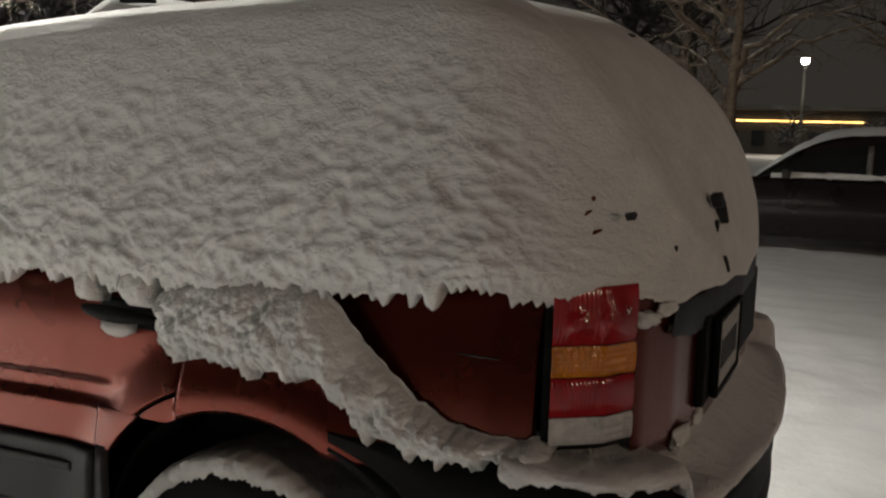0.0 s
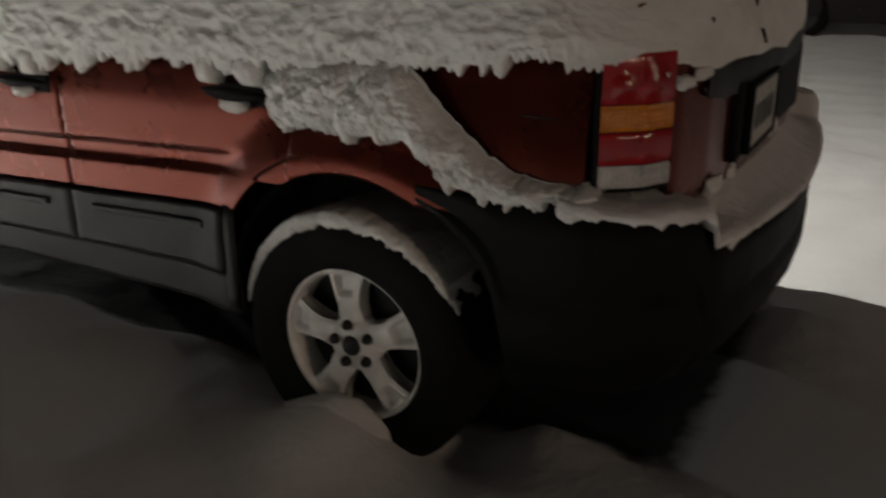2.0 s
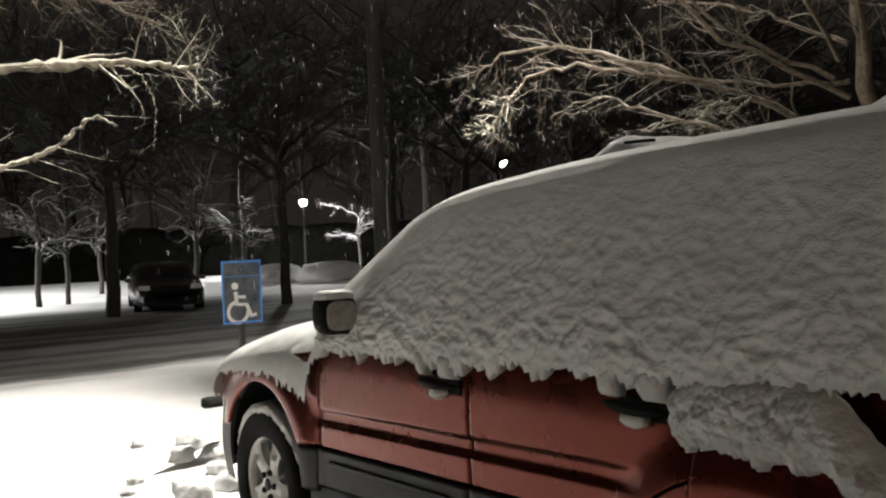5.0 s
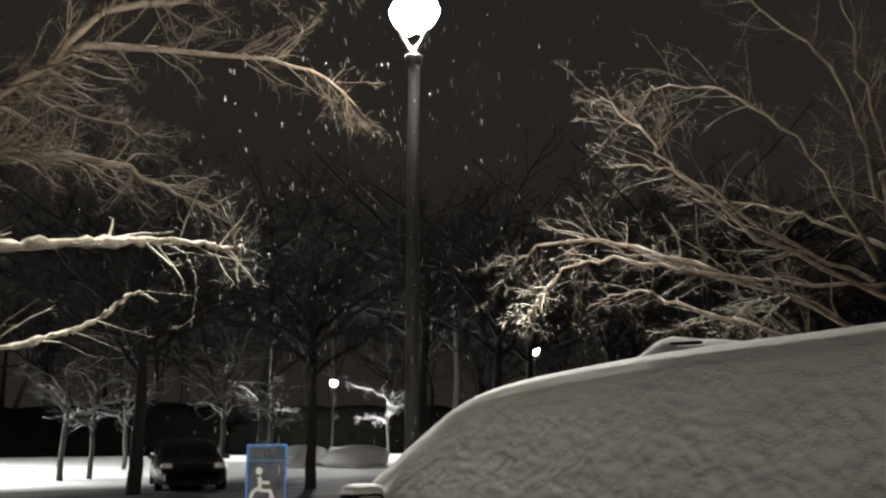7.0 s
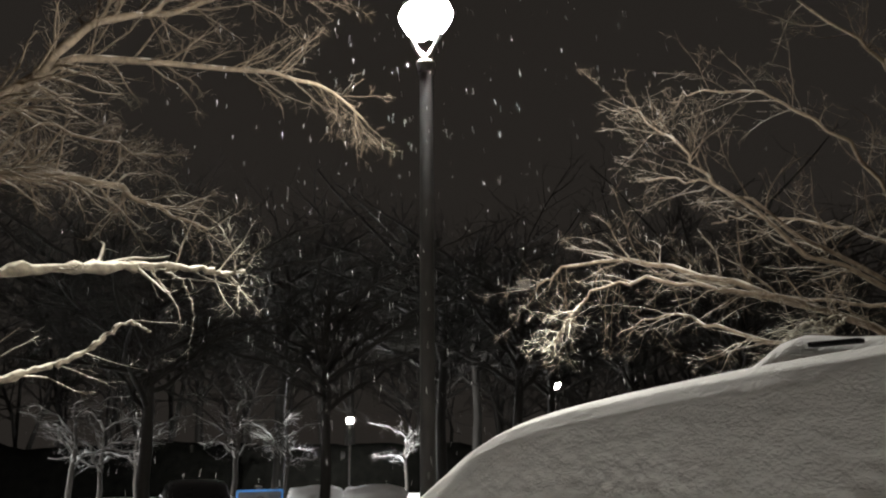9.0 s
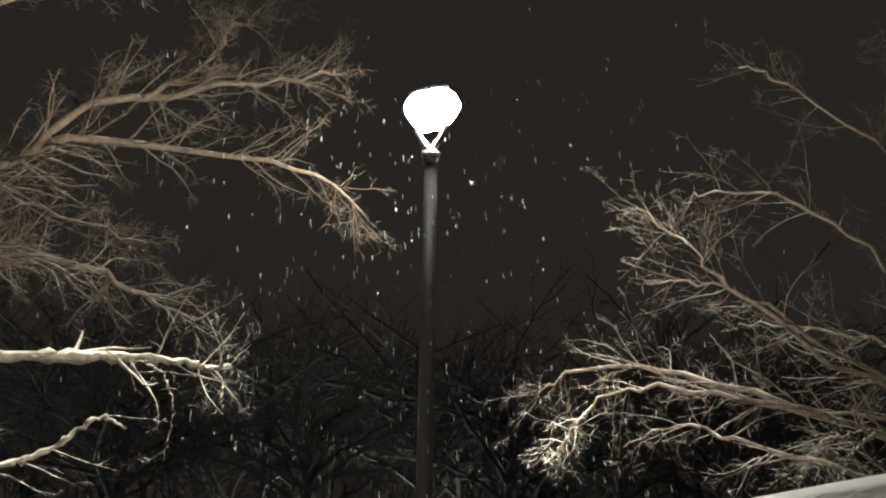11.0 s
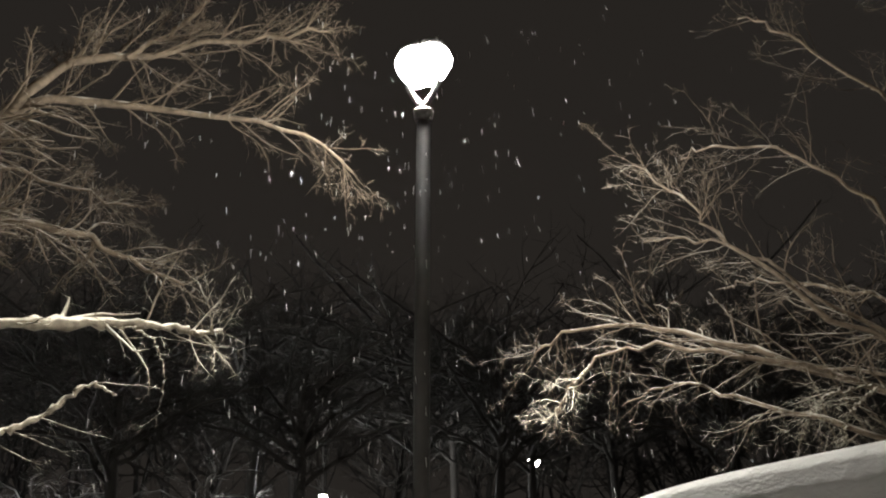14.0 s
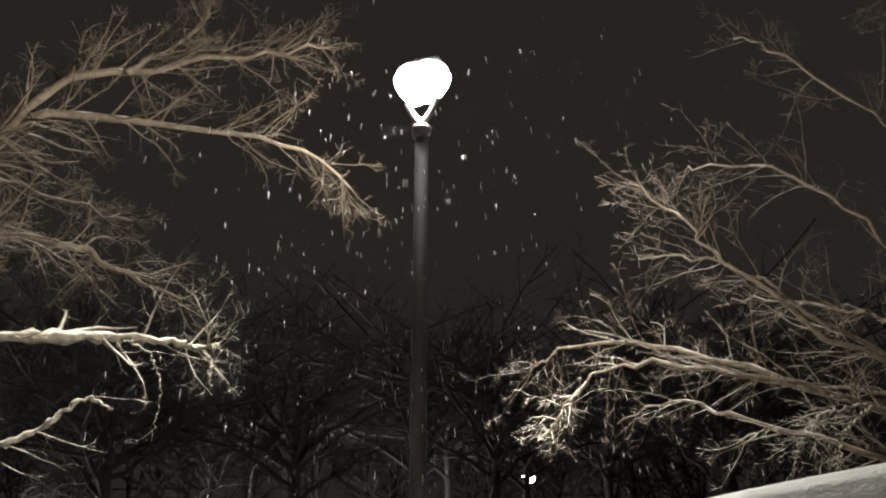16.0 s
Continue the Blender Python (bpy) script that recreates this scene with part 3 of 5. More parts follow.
# wheels
def wheel(x, y, turn, name="wheel"):
    w = new(name)
    w.parent = red_car
    w.matrix_basis = pose(x, y, AXLE, 0, turn, 0)
    prof = [(0.208, 0.02), (0.222, -0.008), (0.25, -0.018), (0.30, -0.022), (0.335, -0.016), (0.356, 0.006), (0.365, 0.03), (0.366, 0.20), (0.35, 0.225), (0.22, 0.22)]
    vs, fs = lathe(prof, 56)
    part_of("tyre", vs, fs, RUBBER, w)
    prof = [(0.205, 0.10), (0.205, 0.012), (0.212, 0.0), (0.219, -0.004), (0.222, 0.004), (0.222, 0.05)]
    vs, fs = lathe(prof, 56)
    part_of("rim", vs, fs, ALLOY, w)
    vs, fs = lathe([(0.01, 0.075), (0.206, 0.085)], 32)
    part_of("brake_disc", vs, fs, DARK_METAL, w)
    # five broad spokes, each with a shallow pocket near the rim
    for k in range(5):
        vs, fs = [], []
        nr, nc = 26, 17
        for i in range(nr):
            r = 0.045 + (0.208 - 0.045) * i / (nr - 1)
            half = line(r, [(0.045, 0.034), (0.075, 0.041), (0.11, 0.036), (0.15, 0.042), (0.208, 0.060)])
            for j in range(nc):
                c = -1 + 2 * j / (nc - 1)
                depth = 0.004 + 0.012 * abs(c) ** 3 - 0.012 * math.sin(math.pi * (r - 0.045) / 0.17)
                if 0.148 < r < 0.198 and abs(c) < 0.62:
                    depth += 0.022
                vs.append((half * c, depth + 0.006, r))
        base = len(vs)
        vs += [(v[0], 0.055, v[2]) for v in vs]
        fs = grid_faces(nr, nc, 0, True)
        for i in range(nr - 1):
            for j in (0, nc - 1):
                a, b = i * nc + j, (i + 1) * nc + j
                fs.append((a, b, base + b, base + a) if j else (b, a, base + a, base + b))
        sp = part_of("spoke", vs, fs, ALLOY, w)
        sp.matrix_basis = pose(0, 0, 0, 0, 72 * k - 6, 0)
    vs, fs = lathe([(0.0, -0.002), (0.03, -0.002), (0.036, 0.004), (0.072, 0.006), (0.082, 0.02), (0.082, 0.05)], 30)
    part_of("hub", vs, fs, ALLOY, w)
    vs, fs = lathe([(0.0, -0.010), (0.026, -0.009), (0.031, 0.0), (0.031, 0.01)], 24)
    part_of("centre_cap", vs, fs, DARK_METAL, w, "dark centre cap")
    for k in range(5):
        a = radians(72 * k + 30)
        vs, fs = lathe([(0.0, -0.012), (0.011, -0.011), (0.0145, -0.002), (0.0165, 0.012)], 12)
        n_ = part_of("wheel_nut", vs, fs, DARK_METAL, w)
        n_.location = (0.059 * math.cos(a), 0, 0.059 * math.sin(a))
    return w


wheel(RW, 0.02, 0)
wheel(FW, 0.02, 30)
for x in (RW, FW):
    o = wheel(x, 2 * MID - 0.02, 0)
    o.matrix_basis = pose(x, 2 * MID - 0.02, AXLE, 0, 0, 180)


# snow on the tyres: a crescent over the top of the tread and shoulder
def tyre_snow(wx, a0, a1, seed):
    vs, fs = [], []
    nu, nv = 200, 14
    for i in range(nu):
        u = i / (nu - 1)
        a = radians(a0 + (a1 - a0) * u)
        full = math.sin(math.pi * min(1, max(0, u))) ** 0.75
        rag = 0.45 + 0.5 * noise.noise(Vector((u * 20, seed, 0))) + 0.45 * noise.noise(Vector((u * 70, seed, 4))) + 0.25 * noise.noise(Vector((u * 130, seed, 6)))
        for j in range(nv):
            v = j / (nv - 1)
            if v < 0.5:          # down over the shoulder
                s = v / 0.5
                r = 0.366 - (1 - s) * (0.02 + 0.055 * rag) * full + 0.018 * s * full
                y = -0.026 * full * math.sin(math.pi * (0.15 + 0.85 * (1 - s))) + 0.008 * s
            else:
                s = (v - 0.5) / 0.5
                r = 0.361 + (0.023 - 0.012 * s) * full
                y = 0.008 + 0.22 * s
            r += 0.006 * fbm(9 * u * 3, 6 * v, seed)
            y += 0.006 * fbm(45 * u, 8 * v, seed + 3) * (v < 0.6)
            vs.append((wx + r * math.cos(a), 0.02 + y, AXLE + r * math.sin(a)))
    part_of("tyre_snow", vs, grid_faces(nu, nv, 0, False), SNOW_SIDE, red_car, "snow clinging to the tyre")


tyre_snow(RW, 172, 26, 1.0)
tyre_snow(FW, 168, 20, 5.0)
# ---- the snow on the car ----
ROOF = [(-2.16, 1.10), (-2.10, 1.20), (-2.02, 1.275), (-1.77, 1.43), (-1.61, 1.522), (-1.46, 1.587), (-1.25, 1.637), (-0.91, 1.675), (-0.5, 1.703), (-0.15, 1.715), (0.25, 1.725), (0.43, 1.705), (0.57, 1.645), (0.67, 1.55), (0.755, 1.425), (0.81, 1.31), (0.855, 1.20), (0.88, 1.11)]
SNOW_PLAN = [(-2.14, 0.06), (-2.05, 0.005), (-1.9, -0.02), (-1.0, -0.035), (0.45, -0.035), (0.58, -0.015), (0.67, 0.03), (0.745, 0.10), (0.795, 0.19), (0.835, 0.33), (0.868, 0.58), (0.88, 0.885)]


def ragged(x, seed, depth=0.03, fine=50.0):
    """Teeth of a melting snow edge."""
    a = noise.noise(Vector((x * fine, seed, 0.3)))
    b = noise.noise(Vector((x * fine * 2.1, seed, 7.3)))
    c = noise.noise(Vector((x * 7, seed, 2.3)))
    return depth * (1.3 * max(0, a) ** 0.85 + 0.6 * max(0, b) ** 0.9 + 0.5 * c)


def lip_z(x):
    """The lower edge of the snow along the doors."""
    return line(x, [(-2.14, 1.06), (-1.9, 1.035), (-1.5, 1.055), (-1.0, 1.07), (-0.5, 1.095), (0.0, 1.11), (0.3, 1.135), (0.6, 1.155), (0.75, 1.14), (0.9, 1.10)]) + 0.012


SECTION = [(0.0, 0.0), (0.10, -0.004), (0.25, 0.016), (0.45, 0.055), (0.65, 0.095), (0.80, 0.128), (0.90, 0.155), (0.955, 0.178), (0.985, 0.208), (1.0, 0.26), (1.0, 0.90)]
_seg = np.r_[0, np.cumsum([math.hypot(SECTION[k + 1][0] * 0.62 - SECTION[k][0] * 0.62, SECTION[k + 1][1] - SECTION[k][1]) for k in range(len(SECTION) - 1)])]
_seg /= _seg[-1]


def relief(x, h, seed):
    """Clotted, scale-like relief of wind-driven wet snow, smoother towards the roof."""
    k = max(0.03, 1.2 - 1.25 * h)
    sx, sz = 13.5 * x, 13.0 * h
    w = 0.8 * noise.noise(Vector((sx * 0.5, sz * 0.5, seed)))
    a = noise.noise(Vector((sx + w, sz - 0.5 * sx * 0.35 + w, seed)))
    ridge = 1 - abs(noise.noise(Vector((1.15 * sx + 1.5 * w, 1.25 * sz + 0.35 * sx, seed + 4)))) * 2
    b = noise.noise(Vector((2.6 * sx, 2.4 * sz, seed + 9)))
    c = noise.noise(Vector((6.0 * sx, 5.0 * sz, seed + 12)))
    return k * (0.0105 * a + 0.006 * ridge + 0.005 * b + 0.0025 * c)


def clumps(x, z, seed):
    """Fluffy clots of snow at three sizes."""
    a = noise.voronoi(Vector((20 * x, 21 * z, seed)))[0][0]
    b = noise.voronoi(Vector((46 * x, 44 * z, seed + 3)))[0][0]
    return 0.026 * (0.34 - a * a) + 0.012 * (0.34 - b * b) + 0.004 * noise.noise(Vector((95 * x, 90 * z, seed)))


def snow_half(far):
    """One half of the snow over the cabin; the far half is coarser."""
    nx, nv = (150, 60) if far else (820, 230)
    xs = np.linspace(-2.16, 0.55, nx * 3 // 4).tolist()
    tail = nx - len(xs)
    xs += [0.55 + 0.33 * math.sin(math.pi / 2 * (k + 1) / tail) for k in range(tail)]
    verts = []
    for x in xs:
        top, low = interp(x, ROOF), lip_z(x)
        y0 = interp(x, SNOW_PLAN)
        width = MID - y0
        low = min(low, top - 0.012)
        teeth = ragged(x, 1.0, 0.046, 44.0) * min(1.0, (top - low) / 0.1)
        # two rows that curl in under the lip
        verts += [(x, y0 + 0.045, low - teeth + 0.016), (x, y0 + 0.018, low - teeth + 0.002)]
        for k in range(nv):
            t = k / (nv - 1)
            t = t**1.15
            h = float(np.interp(t, _seg, [p[0] for p in SECTION]))
            ins = float(np.interp(t, _seg, [p[1] for p in SECTION]))
            squeeze = min(1.0, width / 0.90)
            tall = min(1.0, (top - low) / 0.45)
            sc_ = squeeze * (0.35 + 0.65 * tall)
            y = y0 + ins * sc_ if ins < 0.26 else y0 + 0.26 * sc_ + (width - 0.26 * sc_) * (ins - 0.26) / 0.64
            y = min(y, MID)
            z = low + (top - low) * h + 0.045 * max(0, (ins - 0.3) / 0.6) ** 0.8 * tall
            d = relief(x, h, 31.0 if far else 3.0) * max(0.05, 1 - max(0, ins - 0.14) / 0.08)
            if not far and h < 0.42:
                d += 0.32 * clumps(x, low + (top - low) * h, 14.0) * (1 - h / 0.42)
            d *= min(1, k / 6)
            z -= teeth * max(0.0, 1 - h / 0.11) ** 2
            fall = 1.0 if x < 0.55 else max(0.25, 1 - (x - 0.55) / 0.2)
            tilt = min(1, max(0, (ins - 0.15) / 0.1))
            y -= d * fall * (1 - tilt)
            z += d * fall * tilt
            verts.append((x, y if k < nv - 1 else MID, z))
    n = nv + 2
    if far:
        verts = mirrored(verts)
    return verts, grid_faces(len(xs), n, 0, far)


v1, f1 = snow_half(False)
v2, f2 = snow_half(True)
off = len(v1)
body_snow = part_of("car_snow", v1 + v2, f1 + [tuple(i + off for i in f) for f in f2], SNOW_SIDE)
tagged(body_snow, "thick clotted wet snow covering the red car's cabin", "snow")


def snow_strip(name, xs, low, high, thick, seed, rag=0.03, rows=26, yfun=None, rough=1.0, parent=None):
    """A bank of snow stuck to the car's side between two lines, with a toothed lower edge."""
    verts = []
    for x in xs:
        a, b, teeth = low(x), high(x), ragged(x, seed, rag)
        crest = 0.016 * noise.noise(Vector((24 * x, seed, 9))) + 0.004 * noise.noise(Vector((70 * x, seed, 3)))
        yb = yfun(x) if yfun else side_y(x, 0.9) - 0.002
        th = thick(x)
        for k in range(rows):
            v = k / (rows - 1)
            bulge = math.sin(math.pi * min(1, 0.10 + 0.95 * v)) ** 0.55 if v < 0.95 else math.sin(math.pi * 0.99) ** 0.55
            z = a + (b - a) * v - teeth * max(0.0, 1 - v / 0.38) ** 2 + crest * max(0.0, v - 0.5) ** 2 * 4
            w_ = 0.6 * noise.noise(Vector((9 * x, 9 * z, seed + 2)))
            d = rough * (clumps(x + 0.02 * w_, z, seed) + 0.010 * noise.noise(Vector((13 * x + w_, 15 * z, seed))))
            y = yb + 0.004 - (th * bulge + d * bulge)
            if k == 0:
                y = yb + 0.01
            verts.append((x, y, z))
    return part_of(name, verts, grid_faces(len(xs), rows), SNOW_SIDE, parent or body_snow)


# the bank that slid off the rear window and hangs down to the bumper
snow_strip("slid_snow", np.linspace(-0.205, 0.68, 380),
           lambda x: line(x, [(-0.205, 1.03), (-0.19, 0.985), (-0.12, 0.955), (0.0, 0.965), (0.10, 0.965), (0.22, 0.955), (0.27, 0.925), (0.31, 0.88), (0.38, 0.85), (0.46, 0.837), (0.60, 0.855), (0.68, 0.858)]),
           lambda x: line(x, [(-0.205, 1.06), (-0.17, 1.10), (-0.10, 1.12), (0.0, 1.14), (0.22, 1.15), (0.27, 1.085), (0.34, 1.01), (0.42, 0.94), (0.50, 0.905), (0.56, 0.895), (0.68, 0.89)]),
           lambda x: line(x, [(-0.205, 0.01), (-0.17, 0.055), (0.2, 0.075), (0.4, 0.06), (0.68, 0.05)]), 11.0, 0.030, 56, None, 1.25)
# snow on the bumper's shoulder under the tail light, and along its step
LBs = np.linspace(0.36, LB, 240)
vs = []
for t in LBs:
    for k in range(20):
        v = k / 19
        s = (t - 0.36) / (LB - 0.36)
        r = ragged(t, 21.0, 0.03, 44)
        if v < 0.35:
            q = v / 0.35
            o, z = 0.012 * math.sin(math.pi * q) + 0.012, bump_high(t) - (0.004 + 0.5 * r) * (1 - q) * (1 if s < 0.45 else 0.35) + 0.03 * q
        else:
            q = (v - 0.35) / 0.65
            o, z = 0.012 - 0.17 * q, bump_high(t) + 0.03 + line(s, [(0, 0.0), (0.35, 0.02), (0.6, 0.11), (1, 0.12)]) * q**1.2
        z += 0.008 * fbm(7 * t, 2.5 * v, 3.0)
        pt, _ = wrap(BUMP_PLAN, [t], z, z + 0.01, 0, 2)
        p2, _ = wrap(BUMP_PLAN, [t], z, z + 0.01, 0, 2, lambda _v: o)
        vs.append(p2[0][:2] + (z,))
part_of("bumper_snow", vs, grid_faces(240, 20), SNOW, body_snow)
part_of("bumper_snow", mirrored(vs), grid_faces(240, 20, 0, True), SNOW, body_snow)

# snow columns on the door handles, and what is caught under them
def blob(name, c, s, seed, amp=0.15, mat=None, parent=None, n=14):
    bm = bmesh.new()
    bmesh.ops.create_icosphere(bm, subdivisions=3, radius=1.0)
    for v in bm.verts:
        k = 1 + amp * noise.fractal(v.co * 1.6 + Vector((seed, 0, 0)), 0.8, 2.0, 3)
        v.co = Vector((c[0] + s[0] * v.co.x * k, c[1] + s[1] * v.co.y * k, c[2] + s[2] * v.co.z * k))
    return part(name, bm, mat or SNOW_SIDE, parent or body_snow, smooth=True)


for hx, hz in ((-0.295, 1.03), (-1.155, 1.0)):
    k = 1.0 if hx > -1 else 0.8
    for dx, w in ((-0.088, 0.030 * k), (0.055, 0.044 * k)):
        snow_strip("handle_snow", np.linspace(hx + dx - w, hx + dx + w, 22), lambda x: hz + 0.012, lambda x: hz + 0.12, lambda x, c=hx + dx, w=w: 0.055 * max(0.0, 1 - ((x - c) / w) ** 4) ** 0.5 + 0.002, 40 + dx, 0.004, 14, lambda x: 0.0, 0.5)
    blob("handle_snow", (hx - 0.015, -0.012, hz - 0.036), (0.045 * k, 0.03, 0.022), hx)

# snow heaped against the lower spokes
for wx, sx in ((RW, 0.0), (FW, 0.04)):
    blob("wheel_snow", (wx + sx - 0.05, -0.015, 0.06), (0.20, 0.07, 0.145), wx + 3, 0.22, SNOW, red_car)

# the hood's snow
HOOD = [(-3.42, 0.74), (-3.38, 0.86), (-3.28, 0.94), (-3.12, 1.0), (-2.9, 1.06), (-2.6, 1.125), (-2.3, 1.16), (-2.0, 1.20)]
vs = []
hx = np.linspace(-3.42, -1.98, 260)
for x in hx:
    top = interp(x, HOOD)
    low = line(x, [(-3.42, 0.64), (-3.36, 0.68), (-3.27, 0.75), (-3.18, 0.81), (-3.05, 0.86), (-2.85, 0.88), (-2.55, 0.905), (-2.35, 0.90), (-2.22, 0.86), (-2.13, 0.84), (-2.10, 0.95), (-2.06, 1.01), (-1.95, 1.03)])
    teeth = ragged(x, 51.0, 0.045, 42)
    low = min(low, top - 0.01)
    y0 = line(x, [(-3.42, 0.52), (-3.40, 0.28), (-3.36, 0.10), (-3.28, 0.0), (-3.1, -0.03), (-2.95, -0.04), (-2.6, -0.045), (-2.0, -0.02)])
    RUN = min(0.44, 0.8 * (MID - y0))
    for k in range(60):
        t = k / 59
        a = t * math.pi / 2 if t < 0.5 else math.pi / 4
        if t < 0.45:
            q = t / 0.45
            y, z = y0 + RUN * (1 - math.cos(q * math.pi / 2)) ** 0.9, low + (top - 0.012 - low) * math.sin(q * math.pi / 2) ** 0.85
            d = 0.010 * noise.noise(Vector((9 * x, 9 * z, 5))) + 0.006 * noise.noise(Vector((20 * x, 25 * z, 5)))
            y -= d * min(1, k / 4) * (1 - q)
            z += d * q - teeth * max(0.0, 1 - q / 0.30) ** 2
        else:
            q = (t - 0.45) / 0.55
            y, z = y0 + RUN + (MID - y0 - RUN) * q, top - 0.012 + 0.035 * math.sin(q * math.pi / 2) + 0.004 * fbm(5 * x, 5 * q, 2)
        vs.append((x if x > -2.9 else -2.9 + 0.84 * (x + 2.9), y, z))
fs = grid_faces(260, 60)
hv2 = mirrored(vs)
o_ = len(vs)
part_of("hood_snow", vs + hv2, fs + [tuple(i + o_ for i in f[::-1]) for f in fs], SNOW_SIDE, body_snow, "snow lying over the hood")

# crossbars of the roof rack, buried, with dark bars standing for the shaded gaps
for x in (-0.62, 0.235):
    for sg in (0, 1):
        vs, fs = [], []
        for i in range(30):
            u = i / 29
            for j in range(12):
                a = math.pi * j / 11
                xx = x - 0.10 + 0.62 * u
                h = line(u, [(0, 0.0), (0.10, 0.025), (0.2, 0.060), (0.28, 0.066), (0.45, 0.045), (0.8, 0.012), (1, 0.0)])
                vs.append((xx, (0.27 + 0.07 * math.cos(a)) if not sg else 2 * MID - 0.27 - 0.07 * math.cos(a), interp(xx, ROOF) - 0.03 + (h + 0.012) * math.sin(a) + 0.003 * fbm(7 * xx, a, 2)))
        part_of("rack_snow", vs, grid_faces(30, 12, 0, bool(sg)), SNOW, body_snow)
        bm = bmesh.new()
        box(bm, (0, 0, 0), (0.10, 0.02, 0.009), 0.003)
        rb = part("rack_gap", bm, BLACK_PLASTIC, red_car, "dark bar standing for the shaded gap under the roof rail")
        rb.matrix_basis = pose(x + 0.17, 0.202 if not sg else 2 * MID - 0.196, interp(x + 0.20, ROOF) + 0.012, 0, 2, 0)
# scraped spots on the tailgate where dark glass and red paint show through
def bare_spot(x, y, z, wide, tall, turn, lean, mat, seed):
    """A flat patch with a ragged outline, wider above, bare of snow and a little sunk in it."""
    vs, fs = [], []
    for k in range(28):
        a = 2 * math.pi * k / 28
        r = 1 + 0.35 * noise.noise(Vector((2.2 * math.cos(a), 2.2 * math.sin(a), seed)))
        p, q = math.cos(a) * r, math.sin(a) * r
        for d, f in ((-0.02, 1.0), (0.0015, 1.0), (0.003, 0.8)):
            vs.append((d, wide * f * p * (0.65 + 0.35 * q) + lean * q, tall * f * q))
    for k in range(28):
        for j in (0, 1):
            fs.append((3 * k + j, 3 * ((k + 1) % 28) + j, 3 * ((k + 1) % 28) + j + 1, 3 * k + j + 1))
    fs.append(tuple(3 * k + 2 for k in range(28)))
    ob = part_of("bare_spot", vs, fs, mat, red_car, "bare patch where the snow has slid off")
    ob.matrix_basis = pose(x, y, z, 0, -10, turn)


for x, y, z, wide, tall, turn, lean, mt in ((0.848, 0.615, 1.300, 0.038, 0.022, 0, 0.0, CLAD), (0.852, 0.66, 1.272, 0.012, 0.034, 0, -0.01, CLAD), (0.843, 0.611, 1.242, 0.030, 0.017, 0, 0.01, CLAD), (0.870, 0.608, 1.160, 0.014, 0.026, 0, -0.012, CLAD), (0.776, 0.118, 1.298, 0.012, 0.010, -45, 0.0, CLAD),
                                       (0.819, 0.287, 1.226, 0.008, 0.007, -13, 0.0, CLAD), (0.700, 0.090, 1.300, 0.010, 0.007, -44, 0.006, PAINT), (0.718, 0.092, 1.268, 0.014, 0.006, -44, 0.006, PAINT), (0.706, 0.105, 1.325, 0.007, 0.006, -44, 0.0, PAINT), (0.582, 0.801, 1.674, 0.05, 0.012, 0, 0.0, CLAD)):
    bare_spot(x, y, z, 0.75 * wide, 0.75 * tall, turn, lean, mt, 9 * y + 3 * z)
# snow caught on the hatch beside the tail light, on the trim and at the plate
for x, y, z, wy, wz, turn in ((0.792, 0.185, 1.105, 0.030, 0.016, -60), (0.815, 0.255, 1.115, 0.045, 0.014, -14), (0.836, 0.36, 0.835, 0.05, 0.024, -10), (0.842, 0.50, 0.840, 0.03, 0.018, -5), (0.862, 0.90, 0.875, 0.05, 0.03, 0), (0.760, 0.125, 1.128, 0.02, 0.02, -45)):
    cl = blob("hatch_snow", (0, 0, 0), (0.012, wy, wz), 5 * y + z, 0.45)
    cl.matrix_basis = pose(x, y, z, 0, 0, turn)


# ---- the parking sign ----
sign = thing("parking_sign", "blue-edged wheelchair parking sign on a steel post", "sign", (-4.894, 0.892, 0.06))
bm = bmesh.new()
box(bm, (-0.03, 0, 0.66), (0.03, 0.045, 1.36), 0.006)
part("post", bm, GALV, sign)
bm = bmesh.new()
box(bm, (0, 0, 1.09), (0.004, 0.305, 0.457), 0.0015)
part("panel", bm, SIGN_SHADED, sign, "sign face with shade and grey reflections in its colour")
for c, s in (((0.004, 0, 1.312), (0.005, 0.305, 0.013)), ((0.004, 0, 0.868), (0.005, 0.305, 0.013)), ((0.004, -0.146, 1.09), (0.005, 0.013, 0.431)), ((0.004, 0.146, 1.09), (0.005, 0.013, 0.431)), ((0.004, 0, 1.205), (0.004, 0.27, 0.005))):
    bm = bmesh.new()
    box(bm, c, s, 0.001)
    part("border", bm, SIGN_BLUE, sign, "bright blue border")
# the wheelchair symbol
def flat_stroke(name, pts, w, x=0.006, mat=SIGN_WHITE, closed=False):
    vs, fs = [], []
    if name == "symbol":
        pts, w = [(1.22 * p[0] - 0.005, 0.99 + 1.22 * (p[1] - 0.99)) for p in pts], 1.25 * w
    n = len(pts)
    for k in range(n):
        a = pts[(k - 1) % n] if closed or k else pts[0]
        b = pts[(k + 1) % n] if closed or k < n - 1 else pts[-1]
        d = Vector((b[0] - a[0], b[1] - a[1])).normalized()
        nrm = Vector((-d.y, d.x)) * w / 2
        for dx in (0, -0.003):
            vs += [(x + dx, pts[k][0] + nrm.x, pts[k][1] + nrm.y), (x + dx, pts[k][0] - nrm.x, pts[k][1] - nrm.y)]
    for k in range(n if closed else n - 1):
        a, b = 4 * k, 4 * ((k + 1) % n)
        fs += [(a, b, b + 1, a + 1), (a, a + 2, b + 2, b), (a + 1, b + 1, b + 3, a + 3)]
    return part_of(name, vs, fs, mat, sign, smooth=False)


